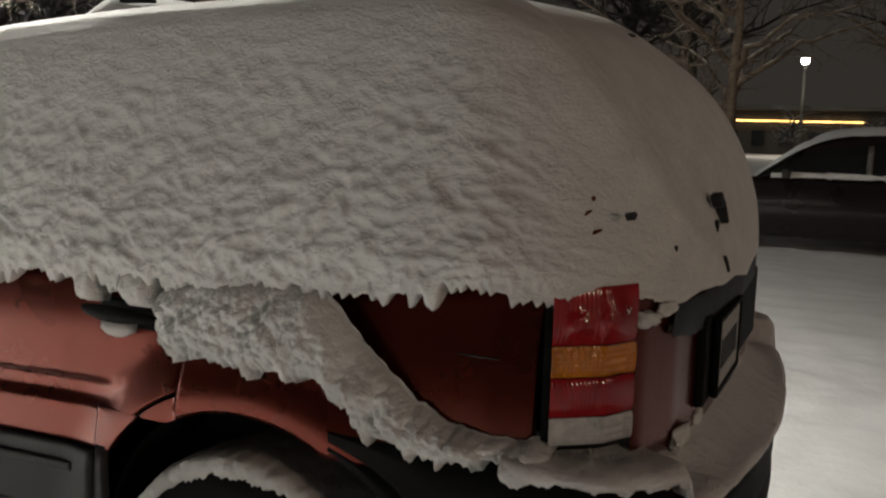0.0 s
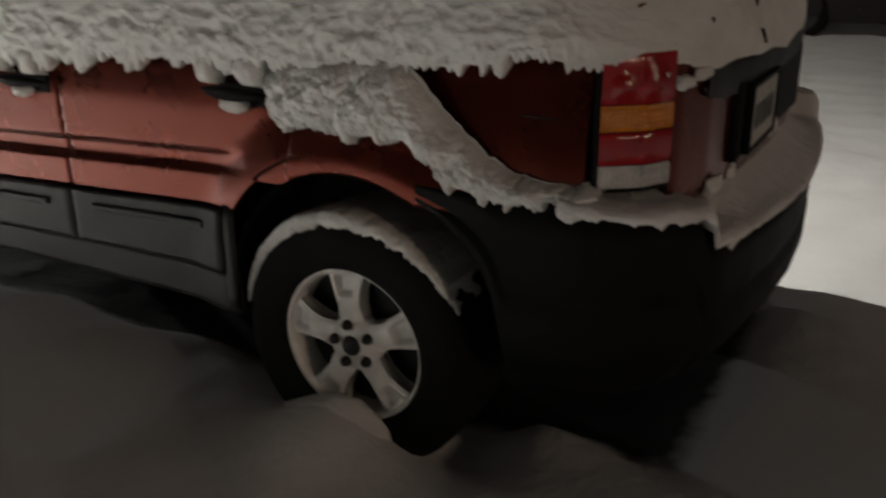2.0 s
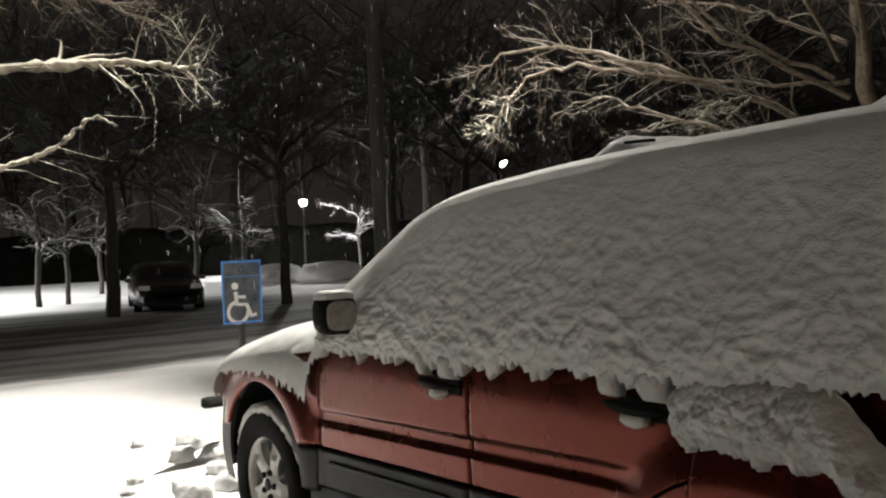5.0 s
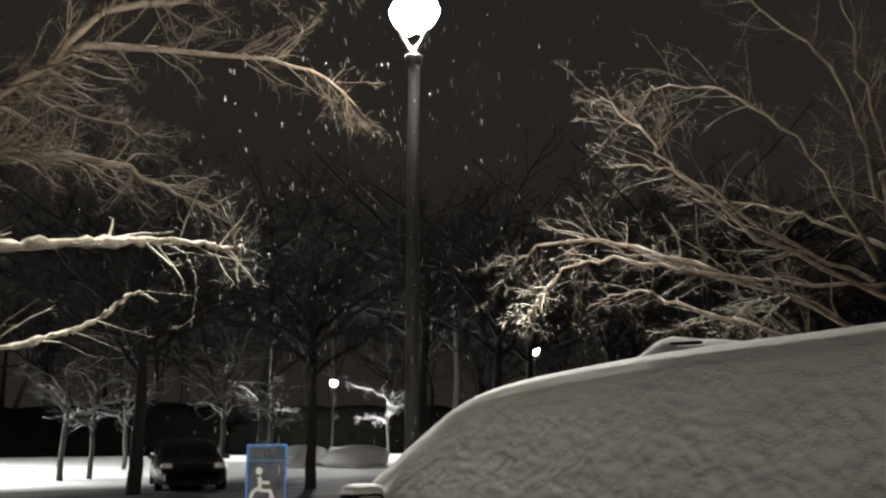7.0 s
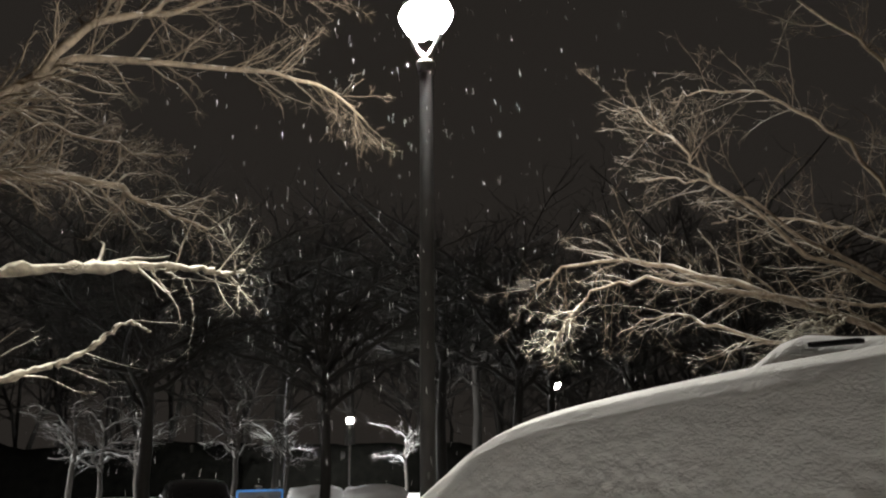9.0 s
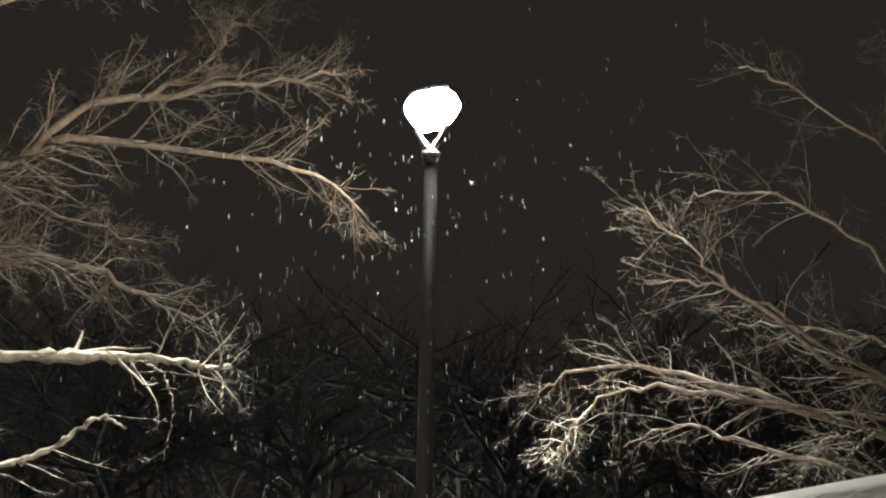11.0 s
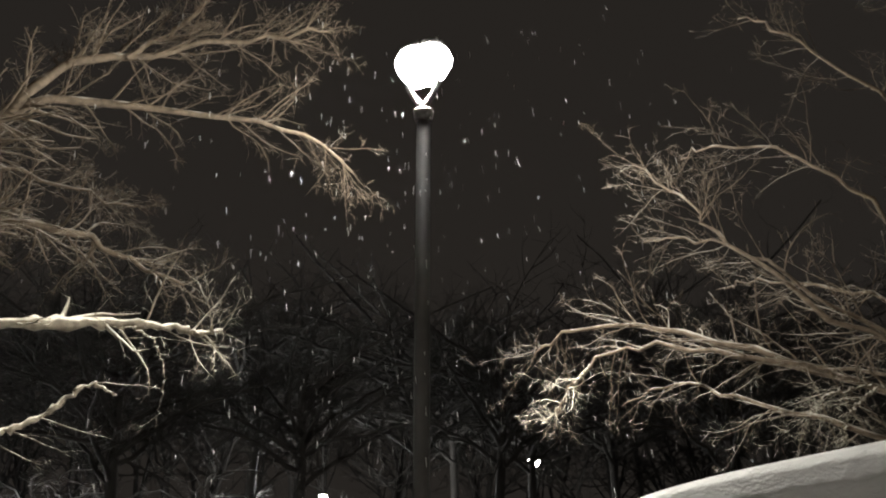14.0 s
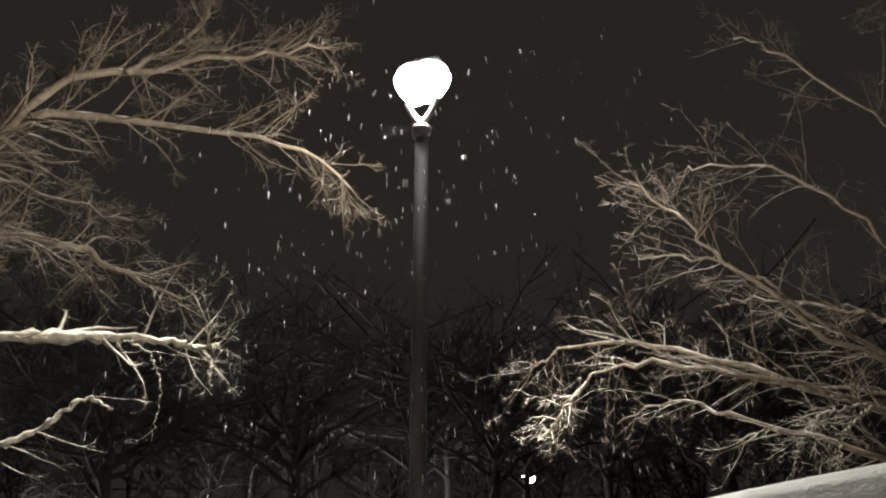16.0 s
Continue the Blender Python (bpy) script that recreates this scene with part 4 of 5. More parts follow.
flat_stroke("symbol", [(-0.026 + 0.062 * math.cos(radians(a)), 0.952 + 0.062 * math.sin(radians(a))) for a in range(105, 370, 12)], 0.020)
flat_stroke("symbol", [(-0.038, 1.075), (-0.032, 1.0), (0.03, 0.995), (0.058, 0.925), (0.09, 0.935)], 0.024)
flat_stroke("symbol", [(-0.034, 1.045), (0.025, 1.04)], 0.018)
bm = bmesh.new()
bmesh.ops.create_cone(bm, cap_ends=True, segments=18, radius1=0.026, radius2=0.026, depth=0.004, matrix=Matrix.Translation((0.006, -0.056, 1.135)) @ Euler((0, radians(90), 0)).to_matrix().to_4x4())
part("symbol", bm, SIGN_WHITE, sign)
flat_stroke("emblem", [(0.0 + 0.022 * math.cos(radians(a)), 1.255 + 0.022 * math.sin(radians(a))) for a in range(0, 360, 24)], 0.006, mat=GALV, closed=True)

# wheel stop in the next bay
stop = thing("wheel_stop", "dark concrete wheel stop in the snow", "kerb", (-6.35, 2.0, 0.04))
bm = bmesh.new()
box(bm, (0, 0, 0.06), (0.17, 1.8, 0.13), 0.045)
part("block", bm, CONCRETE, stop)


# ---- street lamps ----
def street_lamp(label, place, rz, top, glow, width=0.15, heads=2, group="parking lamps", size=1.0):
    t = thing("street_lamp", label, "lamp", place, rz, group)
    vs, fs = [], []
    tube(vs, fs, [Vector((0, 0, 0)), Vector((0, 0, top * 0.5)), Vector((0, 0, top - 0.62))], [width / 2, width * 0.48, width * 0.44], 12)
    part_of("pole", vs, fs, GALV, t)
    vs, fs = lathe([(0.13, 0.0), (0.13, 0.05), (width * 0.55, 0.09), (width * 0.5, 0.12)], 16, "Z")
    part_of("base_collar", vs, fs, GALV, t)
    vs, fs = lathe([(width * 0.40, top - 0.66), (width * 0.58, top - 0.65), (width * 0.66, top - 0.56), (width * 0.66, top - 0.545), (width * 0.3, top - 0.54), (width * 0.3, top - 0.45)], 14, "Z")
    part_of("neck_collar", vs, fs, GALV, t)
    for k in range(heads):
        sx = -1 if k else 1
        head = new("lamp_head")
        head.parent = t
        vs, fs = [], []
        tube(vs, fs, [Vector((0, 0, top - 0.52)), Vector((0.10 * sx * size, 0, top - 0.38)), Vector((0.17 * sx * size, 0, top - 0.24))], [0.035, 0.03, 0.028], 8)
        part_of("bracket_arm", vs, fs, GALV, head)
        bm = bmesh.new()
        mt = pose(0.085 * sx * size, 0, top - 0.05, 0, 9 * sx, 0)
        box(bm, (0, 0, 0.215 * size), (0.22 * size, 0.22 * size, 0.05 * size), 0.02, mt)
        part("housing", bm, GALV, head)
        bm = bmesh.new()
        bm.free()
        # lens made larger than the head's own, its shape standing for the glare
        vs, fs = lathe([(0.0, -0.21), (0.05, -0.205), (0.10, -0.17), (0.155, -0.08), (0.195, 0.02), (0.20, 0.09), (0.15, 0.17), (0.0, 0.20)], 24, "Z")
        lens = part_of("lens", [Vector(v) * size for v in vs], fs, glow, head, "white lens swelled to the size of its glare, tapering to its arm")
        lens.matrix_basis = mt
    return t


main_lamp = street_lamp("tall steel parking lamp with two glaring white heads", (LAMP.x, LAMP.y, 0.02), 33, 6.12, LAMP_GLOW, 0.15)
street_lamp("lit parking lamp standing far off among trees", (-41, 33.5, 0), 35, 6.2, FAR_GLOW, 0.16, size=1.3)
street_lamp("lit parking lamp standing far off among trees", (-38.6, 18.6, 0), 20, 3.7, FAR_GLOW, 0.10, size=0.75)
street_lamp("lit parking lamp beyond the dark parked car", (-3.4, 60.0, 0), 0, 6.2, FAR_GLOW, 0.2, size=0.9)
street_lamp("lit parking lamp over the far lot", (-31.0, -4.5, 0), 0, 5.8, FAR_GLOW, 0.16)
street_lamp("lit parking lamp on the far side of the lot", (29.3, -8.4, 0), 40, 5.4, FAR_GLOW, 0.16)


# ---- trees ----
def grow(verts, faces, pts, radii, rng, level, budget, droop=0.0, spread=0.9, dens=1.0, min_len=0.10):
    """A limb along pts, then side twigs off it, level by level."""
    sides = 7 if radii[0] > 0.05 else (5 if radii[0] > 0.018 else 3)
    tube(verts, faces, pts, radii, sides)
    if level <= 0 or budget[0] <= 0:
        return
    length = sum((pts[k + 1] - pts[k]).length for k in range(len(pts) - 1))
    count = max(2, int(dens * length * ((6.8 if level >= 3 else 8.0 if level == 2 else 6.5) if min_len < 0.2 else (5.0 if level >= 3 else 7.0))))
    for _ in range(count):
        if budget[0] <= 0:
            return
        budget[0] -= 1
        u = rng.uniform(0.10, 1.0) ** 1.05
        k = min(len(pts) - 2, int(u * (len(pts) - 1)))
        f = u * (len(pts) - 1) - k
        p = pts[k].lerp(pts[k + 1], f)
        r = (radii[k] * (1 - f) + radii[k + 1] * f)
        d = (pts[k + 1] - pts[k]).normalized()
        side = Vector((rng.gauss(0, 1), rng.gauss(0, 1), rng.gauss(0.15, 0.8)))
        side = (side - d * side.dot(d)).normalized()
        go = (d * rng.uniform(0.35, 0.9) + side * spread * rng.uniform(0.5, 1.1)).normalized()
        L = max(min_len, length * rng.uniform(0.2, 0.46) * (1 - 0.62 * u) * (1.0 if level >= 3 else 1.12))
        L = min(L, 0.85) if min_len < 0.2 else L
        n = 6 if level > 1 else 4
        q, path, rad = p.copy(), [p.copy()], [max(0.0022, r * (0.36 if min_len < 0.2 else 0.48))]
        for s in range(n):
            j_ = 0.12 if level <= 2 else 0.18
            go = (go + Vector((rng.gauss(0, j_), rng.gauss(0, j_), rng.gauss(0.0, j_) - droop))).normalized()
            q = q + go * L / n
            path.append(q.copy())
            rad.append(max(0.0013, rad[0] * (1 - (s + 1) / n * 0.8)))
        grow(verts, faces, path, rad, rng, level - 1, budget, droop, spread, dens, min_len)


def smooth_path(knots, n, rng, wob):
    k = np.arange(len(knots))
    out = []
    for s in np.linspace(0, len(knots) - 1, n):
        out.append(Vector([interp(s, list(zip(k.tolist(), [q[a] for q in knots]))) + (rng.gauss(0, wob) if 0 < s < len(knots) - 1 else 0) for a in range(3)]))
    return out


def near_tree(name, label, trunk, trunk_r, limbs, seed, budget, crusted=(), full=1.0):
    rng = random.Random(seed)
    t = thing(name, label, "tree", (0, 0, 0), 0, "trees round the bays")
    vs, fs = [], []
    tube(vs, fs, smooth_path(trunk, 16, rng, 0.02), list(np.linspace(trunk_r, trunk_r * 0.4, 16)), 12)
    part_of("trunk", vs, fs, BARK_NEAR, t)
    for nth, (knots, r, dens, droop) in enumerate(limbs):
        vs, fs = [], []
        n = 64 if nth in crusted else 20
        pts = smooth_path(knots, n, rng, 0.011 if nth in crusted else 0.024)
        lump = 0.75 if nth in crusted else 0.12
        radii = [0.72 * r * (1 - 0.86 * (k / (n - 1)) ** 0.8) * (1 + lump * rng.uniform(-0.5, 1)) + 0.003 for k in range(n)]
        grow(vs, fs, pts, radii, rng, 3, [budget], droop, 0.8, dens * (0.85 if nth in crusted else full))
        part_of("limb", vs, fs, BARK_CRUST if nth in crusted else BARK_NEAR, t)
    return t


near_tree("bare_tree", "bare tree with snow-lined limbs lit by the lamp", [(-9.3, -2.4, 0.0), (-9.2, -2.3, 1.6), (-9.0, -2.0, 3.2), (-8.9, -1.6, 5.0), (-8.9, -1.5, 7.5)], 0.20, [
    ([(-9.1, -2.1, 2.9), (-9.0, -1.0, 3.25), (-8.9, 0.1, 3.45), (-8.9, 1.3, 3.62), (-8.8, 1.9, 3.58), (-8.8, 2.15, 3.64)], 0.115, 0.95, 0.0),
    ([(-8.9, 1.15, 3.58), (-8.8, 1.45, 3.45), (-8.8, 1.6, 3.1), (-8.85, 1.58, 2.62)], 0.014, 0.35, 0.06),
    ([(-8.8, 1.8, 3.6), (-8.8, 2.05, 3.5), (-8.8, 2.1, 3.2)], 0.015, 1.0, 0.06),
    ([(-9.2, -2.2, 2.0), (-9.0, -1.0, 2.15), (-8.9, 0.0, 2.40), (-8.9, 0.55, 2.65), (-8.9, 0.92, 2.96), (-8.9, 1.2, 2.90)], 0.065, 0.35, 0.02),
    ([(-9.0, -1.9, 3.6), (-9.0, -1.0, 4.2), (-8.9, 0.0, 4.40), (-8.9, 0.7, 4.42), (-8.9, 1.25, 4.25), (-8.8, 1.7, 4.05)], 0.10, 1.15, 0.0),
    ([(-9.0, -1.8, 4.0), (-8.9, -0.6, 5.0), (-8.9, -0.1, 5.5), (-8.9, 0.25, 5.75), (-8.9, 1.3, 5.95), (-8.9, 2.3, 6.12), (-8.8, 3.0, 6.05), (-8.8, 3.6, 5.75)], 0.10, 0.85, 0.02),
    ([(-8.9, -0.1, 5.5), (-8.9, 0.35, 6.2), (-8.9, 1.0, 6.5), (-8.9, 1.8, 6.95), (-8.8, 2.7, 7.3), (-8.7, 3.2, 7.5)], 0.08, 1.0, 0.0),
    ([(-8.9, 0.9, 6.45), (-8.9, 1.5, 7.1), (-8.8, 1.9, 7.9), (-8.8, 2.6, 8.6)], 0.05, 1.3, 0.0),
    ([(-8.9, -1.6, 4.8), (-9.3, -0.8, 5.2), (-9.5, 0.3, 5.15), (-9.4, 1.3, 5.0)], 0.06, 1.3, 0.0),
    ([(-8.9, -1.4, 6.0), (-8.5, -0.4, 7.2), (-8.4, 0.6, 8.2), (-8.3, 1.3, 9.0)], 0.07, 1.3, 0.0)], 5, 2200, (0, 1, 2, 3), 1.65)

near_tree("bare_tree", "bare spreading tree with snow-lined limbs beside the bays", [(-3.2, 8.0, 0.0), (-3.3, 7.8, 1.2), (-3.6, 7.5, 2.3), (-3.7, 7.4, 3.2), (-3.8, 7.4, 4.2)], 0.14, [
    ([(-3.6, 7.4, 2.2), (-4.3, 6.6, 2.75), (-5.4, 6.0, 3.35), (-6.5, 5.9, 3.72), (-7.2, 5.7, 3.80), (-7.75, 5.6, 3.72), (-7.95, 5.6, 3.6)], 0.065, 1.05, 0.03),
    ([(-4.7, 6.3, 3.0), (-5.3, 5.8, 3.2), (-6.0, 5.6, 3.40), (-6.6, 5.4, 3.36), (-7.0, 5.3, 3.12), (-7.15, 5.25, 2.85)], 0.043, 0.85, 0.05),
    ([(-6.75, 5.35, 3.3), (-7.0, 5.25, 3.05), (-7.25, 5.25, 2.85), (-7.4, 5.2, 2.75)], 0.020, 1.7, 0.05),
    ([(-3.6, 7.5, 2.0), (-4.2, 6.3, 2.35), (-5.1, 6.0, 2.68), (-6.0, 6.0, 3.05), (-6.5, 6.0, 3.08), (-7.0, 6.0, 2.95)], 0.043, 0.90, 0.02),
    ([(-4.4, 6.4, 2.85), (-4.7, 6.1, 2.75), (-4.85, 6.0, 2.5), (-4.95, 6.0, 2.25)], 0.015, 1.97, 0.06),
    ([(-4.3, 6.3, 2.8), (-4.45, 6.1, 2.6), (-4.5, 6.0, 2.35)], 0.014, 1.80, 0.06),
    ([(-3.8, 7.3, 2.8), (-4.6, 6.4, 3.5), (-5.3, 6.0, 4.25), (-5.7, 5.9, 4.8), (-6.2, 5.9, 5.3), (-6.5, 5.9, 5.6)], 0.042, 1.0, 0.0),
    ([(-3.9, 7.2, 3.0), (-4.7, 6.6, 3.65), (-5.4, 6.2, 4.3), (-6.0, 6.0, 4.6), (-6.5, 6.0, 4.68)], 0.036, 1.0, 0.0),
    ([(-3.9, 7.3, 3.2), (-4.1, 6.6, 4.3), (-4.6, 6.2, 5.0), (-5.4, 6.0, 5.4), (-5.9, 6.0, 5.45)], 0.036, 1.0, 0.0),
    ([(-3.9, 7.4, 3.9), (-3.7, 6.6, 5.0), (-4.0, 6.2, 5.6), (-4.5, 6.0, 6.3), (-5.0, 6.0, 6.7)], 0.036, 0.9, 0.0),
    ([(-3.6, 7.3, 3.0), (-3.2, 6.4, 4.0), (-3.2, 6.0, 5.2), (-3.4, 6.0, 6.4)], 0.046, 1.17, 0.0),
    ([(-3.5, 7.5, 2.6), (-2.6, 6.8, 3.4), (-1.6, 6.6, 4.0), (-0.6, 6.6, 4.3)], 0.046, 1.17, 0.0),
    ([(-3.9, 7.5, 3.4), (-5.0, 7.6, 4.0), (-6.4, 7.7, 4.5), (-7.0, 7.8, 4.55)], 0.036, 1.0, 0.0),
    ([(-3.9, 7.5, 3.0), (-5.0, 7.0, 3.1), (-6.2, 6.8, 3.5), (-7.0, 6.8, 3.8)], 0.034, 1.0, 0.0)], 9, 1600, (2, 4, 5), 1.0)


def plain_tree(mat, seed, height, spread, trunk_r, clear, budget, limbs=9):
    """A free-standing bare tree at the origin: trunk and crown."""
    rng = random.Random(seed)
    t = new("bare_tree")
    vs, fs = [], []
    tube(vs, fs, smooth_path([(0, 0, 0), (0.05, 0.03, clear), (rng.uniform(-.2, .2), rng.uniform(-.2, .2), height * 0.55), (rng.uniform(-.3, .3), rng.uniform(-.3, .3), height * 0.66)], 10, rng, 0.02), list(np.linspace(trunk_r, trunk_r * 0.3, 10)), 9)
    part_of("trunk", vs, fs, mat, t)
    vs, fs = [], []
    for k in range(limbs):
        a = 2 * math.pi * k / limbs + rng.uniform(-0.3, 0.3)
        z0 = clear + (height * 0.62 - clear) * rng.random()
        rise = rng.uniform(0.1, 0.9)
        L = spread * rng.uniform(0.7, 1.1)
        pts = smooth_path([(0, 0, z0), (L * 0.4 * math.cos(a), L * 0.4 * math.sin(a), z0 + L * 0.35 * rise + 0.2), (L * math.cos(a + 0.2), L * math.sin(a + 0.2), z0 + L * rise * 0.8), ], 9, rng, 0.05)
        radii = [trunk_r * 0.42 * (1 - 0.85 * i / 8) + 0.006 for i in range(9)]
        grow(vs, fs, pts, radii, rng, 3, [budget], 0.0, 0.9, 0.75, 0.25)
    part_of("crown", vs, fs, mat, t)
    return t


big = tagged(plain_tree(BARK_FAR, 21, 11.0, 5.5, 0.19, 2.6, 420, 16), "snow-dusted bare tree across the lane, coloured as unlit", "tree", "trees across the lane")
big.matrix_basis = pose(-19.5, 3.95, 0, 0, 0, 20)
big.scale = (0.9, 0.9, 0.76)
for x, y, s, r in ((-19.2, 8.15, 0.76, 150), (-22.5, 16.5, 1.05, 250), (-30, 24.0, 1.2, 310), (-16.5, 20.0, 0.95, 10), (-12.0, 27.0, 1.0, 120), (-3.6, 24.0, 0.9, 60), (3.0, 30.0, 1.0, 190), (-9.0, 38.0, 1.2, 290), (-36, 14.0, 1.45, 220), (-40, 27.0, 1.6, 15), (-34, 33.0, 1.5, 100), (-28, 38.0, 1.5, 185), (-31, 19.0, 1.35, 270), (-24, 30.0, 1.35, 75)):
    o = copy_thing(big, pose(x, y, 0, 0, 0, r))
    o.scale = (s, s, s)
side_tree = tagged(plain_tree(BARK_NEAR, 58, 7.5, 3.4, 0.13, 1.6, 420, 13), "bare snow-lined tree standing behind the parked sedan", "tree", "trees round the bays")
side_tree.matrix_basis = pose(-1.4, 15.8, 0, 0, 0, 40)
copy_thing(side_tree, pose(2.6, 18.5, 0, 0, 0, 170))
small = tagged(plain_tree(BARK_WHITE, 33, 4.6, 1.9, 0.09, 1.5, 130, 8), "small snow-covered tree lit by a far lamp", "tree", "far lit trees")
small.matrix_basis = pose(-26.0, 3.7, 0, 0, 0, 0)
for x, y, s, r in ((-26.5, 4.6, 0.9, 100), (-27.5, 8.9, 1.15, 50), (-39.0, 22.0, 1.0, 140), (-32.0, 7.0, 1.0, 200), (-30.0, -1.5, 1.1, 260), (-44.0, 17.0, 1.2, 20), (-33.0, 13.0, 0.9, 310), (-2.2, 40.0, 0.75, 30), (-0.6, 48.0, 0.7, 90), (0.9, 50.0, 0.7, 200), (-3.3, 52.0, 0.7, 10)):
    o = copy_thing(small, pose(x, y, 0, 0, 0, r))
    o.scale = (s, s, s)

# hedge that closes the far lot, coloured as unlit, and a snowed-up low bush
rng = random.Random(4)
vs, fs = [], []
for i in range(140):
    a = i / 139
    for j in range(9):
        b = j / 8
        x, y = -52 + 26 * a * a, -22 + 90 * a
        h = 2.7 + 0.5 * noise.noise(Vector((a * 30, 0, 1)))
        vs.append((x + 1.2 * math.cos(math.pi * b) + 0.35 * noise.noise(Vector((a * 90, b * 9, 3))), y, h * math.sin(math.pi * b) ** 0.6 + 0.25 * noise.noise(Vector((a * 110, b * 9, 8)))))
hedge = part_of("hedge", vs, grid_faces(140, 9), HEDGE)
tagged(hedge, "long clipped hedge closing the far lot, coloured as unlit", "hedge", kind="structure")
# bare woods behind the hedge, too far and dense to count
wrng = random.Random(77)
vs, fs = [], []


def wood_branch(p, d, length, r, level):
    pts, rad, q = [p], [r], p
    for k in range(3):
        d = (d + Vector((wrng.gauss(0, 0.16), wrng.gauss(0, 0.16), wrng.gauss(0.05, 0.12)))).normalized()
        q = q + d * length / 3
        pts.append(q)
        rad.append(r * (1 - 0.25 * (k + 1)))
    tube(vs, fs, pts, rad, 3)
    for _ in range((11, 6, 3, 0)[level]):
        u = wrng.uniform(0.25 if level else 0.3, 1.0)
        k = min(2, int(u * 3))
        side = Vector((wrng.gauss(0, 1), wrng.gauss(0, 1), wrng.gauss(0.2, 0.5))).normalized()
        wood_branch(pts[k].lerp(pts[k + 1], u * 3 - k), (d * 0.55 + side).normalized(), length * wrng.uniform(0.35, 0.55), max(0.016, r * 0.42), level + 1)


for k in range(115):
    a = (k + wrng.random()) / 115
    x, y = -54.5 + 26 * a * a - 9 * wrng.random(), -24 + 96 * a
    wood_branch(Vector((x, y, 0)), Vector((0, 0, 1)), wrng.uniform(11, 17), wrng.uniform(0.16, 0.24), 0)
# the woods share the darkened bark, so their shade is in its colour
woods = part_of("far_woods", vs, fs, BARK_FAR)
tagged(woods, "dense bare woods behind the far hedge, coloured as unlit", "trees", kind="stuff")
bush = blob("snowy_bush", (0, 0, 0.35), (0.7, 1.4, 0.42), 3.0, 0.35, SNOW, None)
bush.parent = None
bush.location = (-30.5, 15.6, 0)
tagged(bush, "low bush buried under bright snow", "bush")
bush2 = copy_thing(bush, pose(-31.5, 13.6, 0, 0, 0, 20))

# ---- snow lumps thrown up in front of the car ----
lumps = []
for k, (x, y, s) in enumerate(((-3.43, -0.56, 0.085), (-4.87, 0.45, 0.10), (-3.62, 0.02, 0.10), (-3.85, 0.05, 0.07), (-4.2, -0.12, 0.05), (-3.70, 0.27, 0.09), (-4.6, 0.30, 0.08), (-4.45, 0.5, 0.12), (-4.1, 0.35, 0.07), (-3.95, -0.25, 0.04), (-3.5, -0.2, 0.05), (-5.2, 0.2, 0.06))):
    lp = blob("snow_lump", (0, 0, 0), (s * 1.25, s * 1.1, s * 0.8), 2.0 * k + 1, 0.35, SNOW, None)
    lp.parent = None
    lp.location = (x, y, ground_z(x, y) + s * 0.18)
    tagged(lp, "lump of broken snow lying on the snow", "snow lump", "snow lumps by the car")


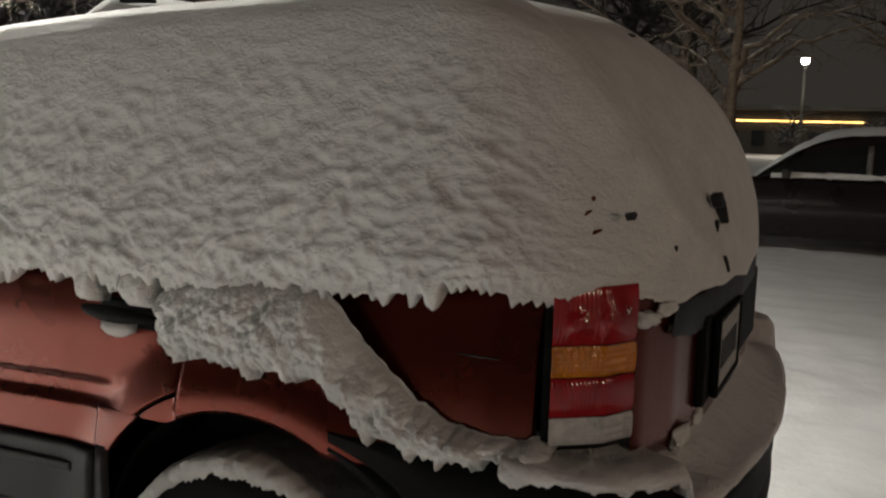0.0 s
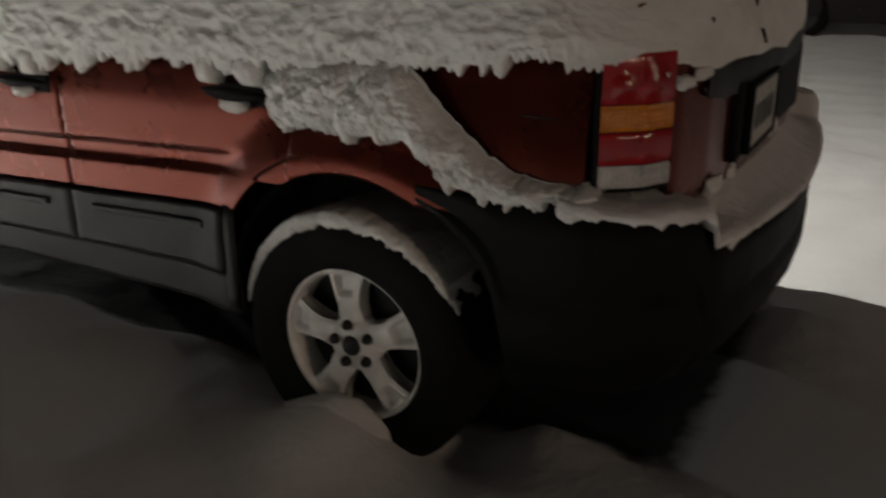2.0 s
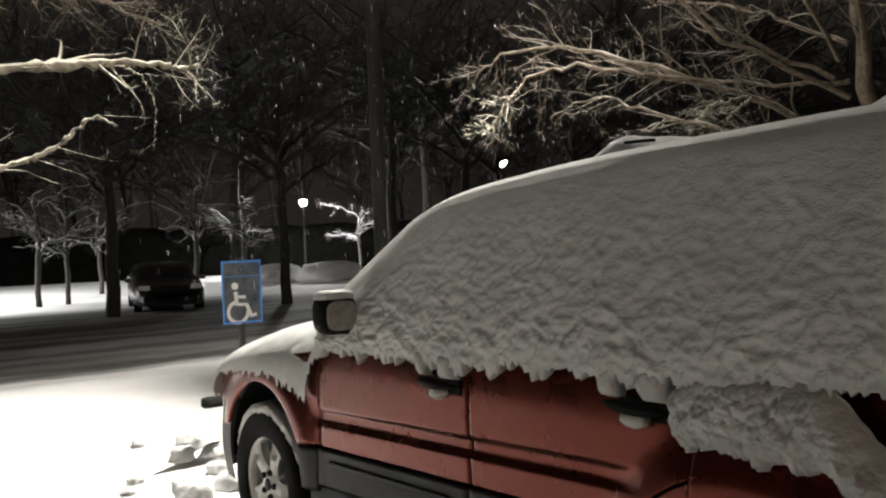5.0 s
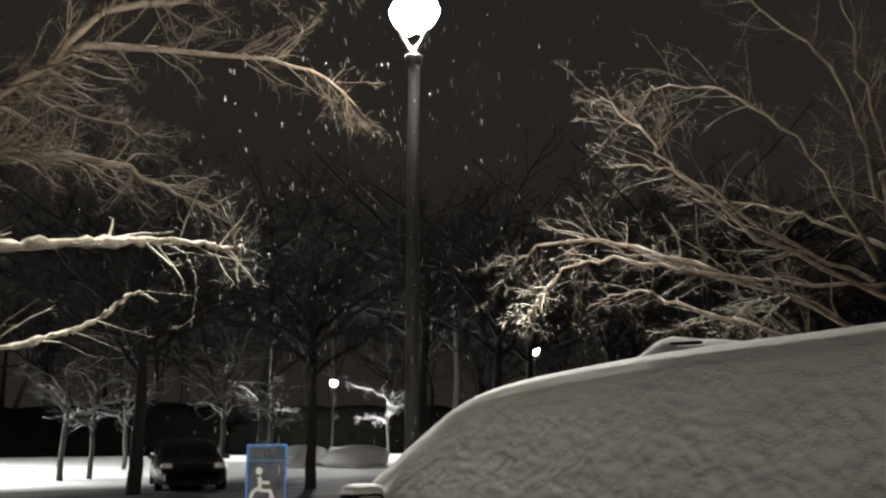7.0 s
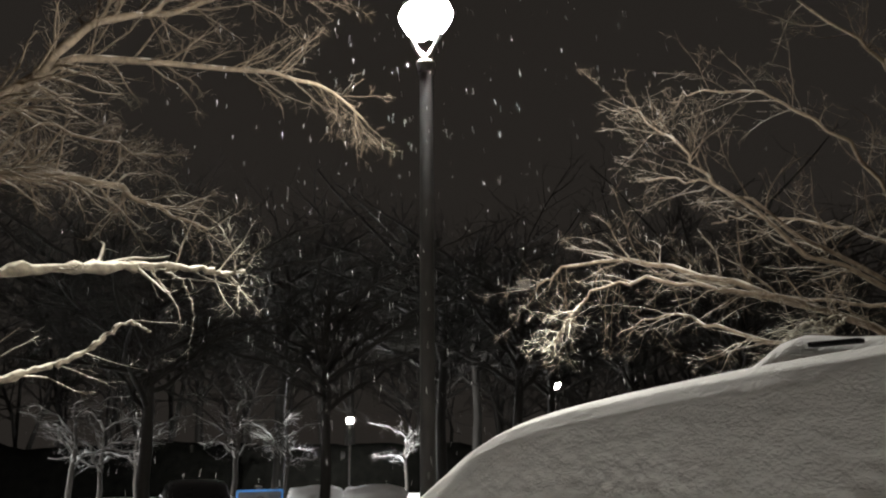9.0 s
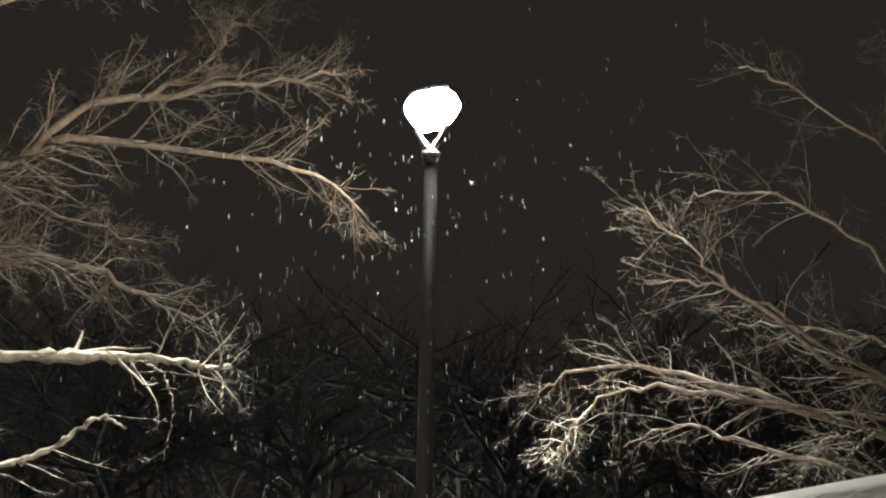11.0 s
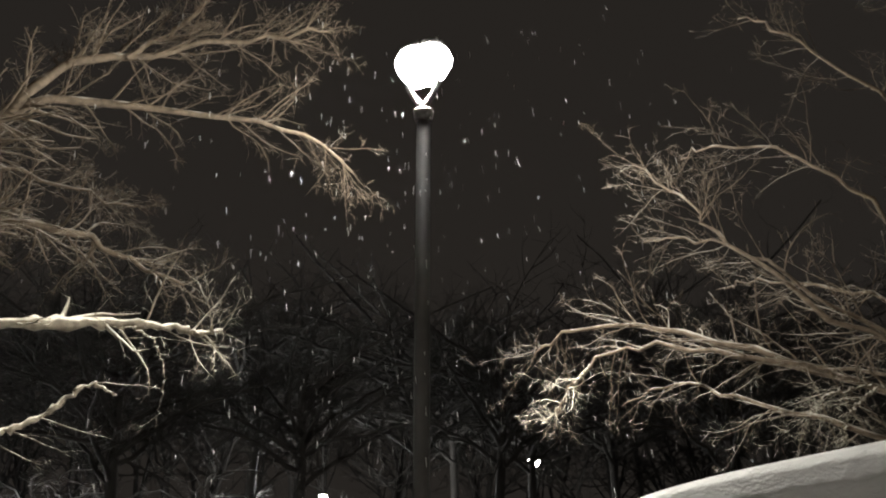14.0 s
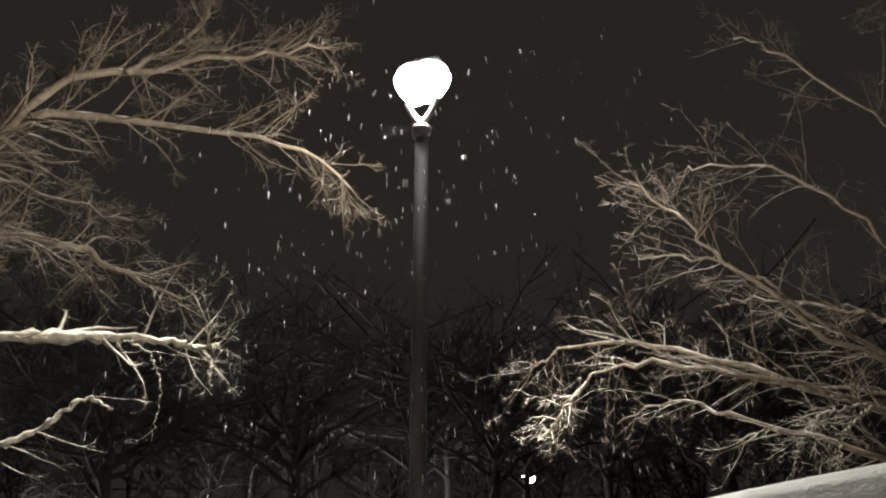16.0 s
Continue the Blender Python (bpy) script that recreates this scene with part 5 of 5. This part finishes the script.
# ---- the other parked cars ----
def plain_car(name, label, paint, length, width, height, place, rz, snowy=True):
    """A parked car: lofted body and cabin, glass, wheels, and snow on top."""
    t = thing(name, label, "car", place, rz)
    W = width / 2
    BODY = [(-0.5, 0.62), (-0.485, 0.74), (-0.44, 0.84), (-0.2, 0.98), (0.1, 1.0), (0.35, 1.02), (0.46, 1.0), (0.495, 0.85), (0.5, 0.6)]
    vs = []
    us = np.linspace(-0.5, 0.5, 50)
    for u in us:
        top = interp(u, BODY) * height / 1.5
        w = W * (1 - 0.25 * max(0, (abs(u) - 0.38) / 0.12) ** 2)
        row = [(-w * 0.9, 0.22), (-w * 0.99, 0.3), (-w, 0.55), (-w * 0.985, top * 0.82), (-w * 0.93, top * 0.97), (-w * 0.7, top), (0, top + 0.03)]
        row += [(-a, b) for a, b in row[-2::-1]]
        vs += [(u * length, a, b) for a, b in row]
    fs = grid_faces(50, 13, 0, True) + [tuple(range(13)), tuple(range(49 * 13 + 12, 49 * 13 - 1, -1))]
    part_of("body", vs, fs, paint, t)
    # cabin
    CAB = [(-0.24, 0.0), (-0.10, 0.40), (0.0, 0.5), (0.18, 0.5), (0.30, 0.40), (0.40, 0.0)]
    def cab(u, k, out=0.0):
        h = interp(u, CAB) * height / 1.5
        b = interp(u, BODY) * height / 1.5 - 0.03
        s = [(0.95, 0.0), (0.90, 0.35), (0.84, 0.75), (0.76, 0.95), (0.5, 1.03), (0, 1.05)][k]
        return u * length, s[0] * W, b + h * s[1]
    for nm, mt, ks, sc in (("side_glass", DARK_GLASS, (0, 1, 2), 1.0), ("roof", paint, (2, 3, 4, 5), 1.0)):
        for sg in (-1, 1):
            vs, fs = [], []
            cs = np.linspace(-0.24, 0.40, 40)
            for u in cs:
                for k in ks:
                    p = cab(u, k)
                    vs.append((p[0], sg * p[1], p[2]))
            part_of(nm, vs, grid_faces(40, len(ks), 0, sg > 0), mt, t)
    for sg in (-1, 1):         # pillars
        for u in (0.03, 0.2):
            a, b = cab(u, 0), cab(u, 2)
            vs, fs = [], []
            tube(vs, fs, [Vector((a[0], sg * (a[1] + 0.004), a[2])), Vector((b[0], sg * (b[1] + 0.004), b[2]))], [0.035, 0.03], 6)
            part_of("pillar", vs, fs, DUSTED if snowy else paint, t)
        # snow along the glass's lower edge
        vs = []
        for u in np.linspace(-0.2, 0.38, 70):
            p = cab(u, 0)
            h = 0.05 + 0.05 * noise.noise(Vector((u * 30, sg, 0))) + 0.03 * noise.noise(Vector((u * 90, sg, 3)))
            for k in range(6):
                a = math.pi * k / 5
                vs.append((p[0], sg * (p[1] + 0.015 + 0.03 * math.sin(a)), p[2] + 0.02 - h * 0.7 + h * (1 - math.cos(a)) * 0.7))
        part_of("sill_snow", vs, grid_faces(70, 6, 0, sg < 0), SNOW, t)
    vs = []                    # roof and hood snow
    for u in np.linspace(-0.47, 0.47, 90) if snowy else ():
        for k in range(13):
            c = -1 + 2 * k / 12
            if -0.235 < u < 0.395:
                h = interp(u, CAB) * height / 1.5 * 1.04
                z = interp(u, BODY) * height / 1.5 + h * (1 - 0.06 * c * c)
                w = W * (0.76 if h > 0.3 else 0.9)
            else:
                z, w = interp(u, BODY) * height / 1.5, W * 0.86
            e = (1 - abs(c) ** 4)
            vs.append((u * length, c * w, z - 0.02 + 0.075 * e + 0.012 * noise.noise(Vector((u * 30, c * 4, 5)))))
    if snowy:
        part_of("roof_snow", vs, grid_faces(90, 13, 0, True), SNOW, t, "snow lying on the roof and hood")
    for u in (-0.30, 0.30):
        for sg in (-1, 1):
            w = new("wheel")
            w.parent = t
            w.matrix_basis = pose(u * length, sg * (W - 0.01), 0.32, 0, 0, 0 if sg < 0 else 180)
            vs, fs = lathe([(0.2, 0.0), (0.30, -0.012), (0.32, 0.03), (0.32, 0.18)], 28)
            part_of("tyre", vs, fs, RUBBER, w)
            vs, fs = lathe([(0.0, 0.0), (0.05, -0.005), (0.19, 0.01), (0.205, -0.004)], 20)
            part_of("rim", vs, fs, DARK_METAL, w)
        # lamps
    for sg in (-1, 1):
        bm = bmesh.new()
        box(bm, (-0.482 * length, sg * W * 0.72, 0.66), (0.06, 0.26, 0.12), 0.02)
        part("headlight", bm, LENS_CLEAR, t)
        bm = bmesh.new()
        box(bm, (0.488 * length, sg * W * 0.72, 0.74), (0.05, 0.22, 0.14), 0.02)
        part("tail_light", bm, LENS_RED, t)
        bm = bmesh.new()
        box(bm, (-0.16 * length, sg * (W + 0.07), 1.0 * height / 1.5), (0.10, 0.16, 0.11), 0.025)
        part("door_mirror", bm, paint, t)
    return t


plain_car("parked_sedan", "dark maroon sedan with patchy snow on its roof and sills", MAROON, 4.6, 1.8, 1.47, (0.95, 10.7, 0.02), 0)
plain_car("parked_car", "black car parked under the trees across the lane", NAVY, 4.2, 1.66, 1.25, (-21.8, 5.9, -0.04), 166, False)

# low building with a warm strip of light under its roof edge, far beyond the sedan
bld = thing("low_building", "long low building with a warm light strip", "building", (-4.5, 66.0, 0))
bm = bmesh.new()
box(bm, (0, 4, 1.6), (26, 8, 3.2), 0.05)
part("wall", bm, BRICK_WALL, bld)
bm = bmesh.new()
box(bm, (0, 3.5, 3.35), (27, 9.5, 0.3), 0.05)
part("roof", bm, CONCRETE, bld)
bm = bmesh.new()
box(bm, (0.5, -0.15, 2.45), (8.4, 0.1, 0.10), 0.02)
part("strip_light", bm, WARM_GLOW, bld, "warm orange strip light")
for k in range(5):
    bm = bmesh.new()
    box(bm, (-4 + 1.9 * k, -0.06, 1.2), (0.9, 0.12, 1.1), 0.02)
    part("window", bm, DARK_GLASS, bld)

# ---- falling snow hanging in the lamp's light ----
rng = random.Random(12)
vs, fs = [], []
for k in range(780):
    c = LAMP + Vector((rng.gauss(1.2, 1.9), rng.gauss(-0.6, 1.6), rng.uniform(-5.0, -0.15)))
    if c.x > -3.7 or (c - LAMP).to_2d().length > 3.4:
        continue
    L, w = rng.uniform(0.03, 0.075), rng.uniform(0.0013, 0.0021)
    d = Vector((rng.gauss(0.12, 0.08), rng.gauss(0, 0.08), -1)).normalized() * L
    tube(vs, fs, [c, c + d * 0.5, c + d], [w * 0.5, w, w * 0.4], 3)
flakes = part_of("falling_snow", vs, fs, FLAKE)
tagged(flakes, "falling snowflakes caught in the lamp light", "snow", kind="stuff")
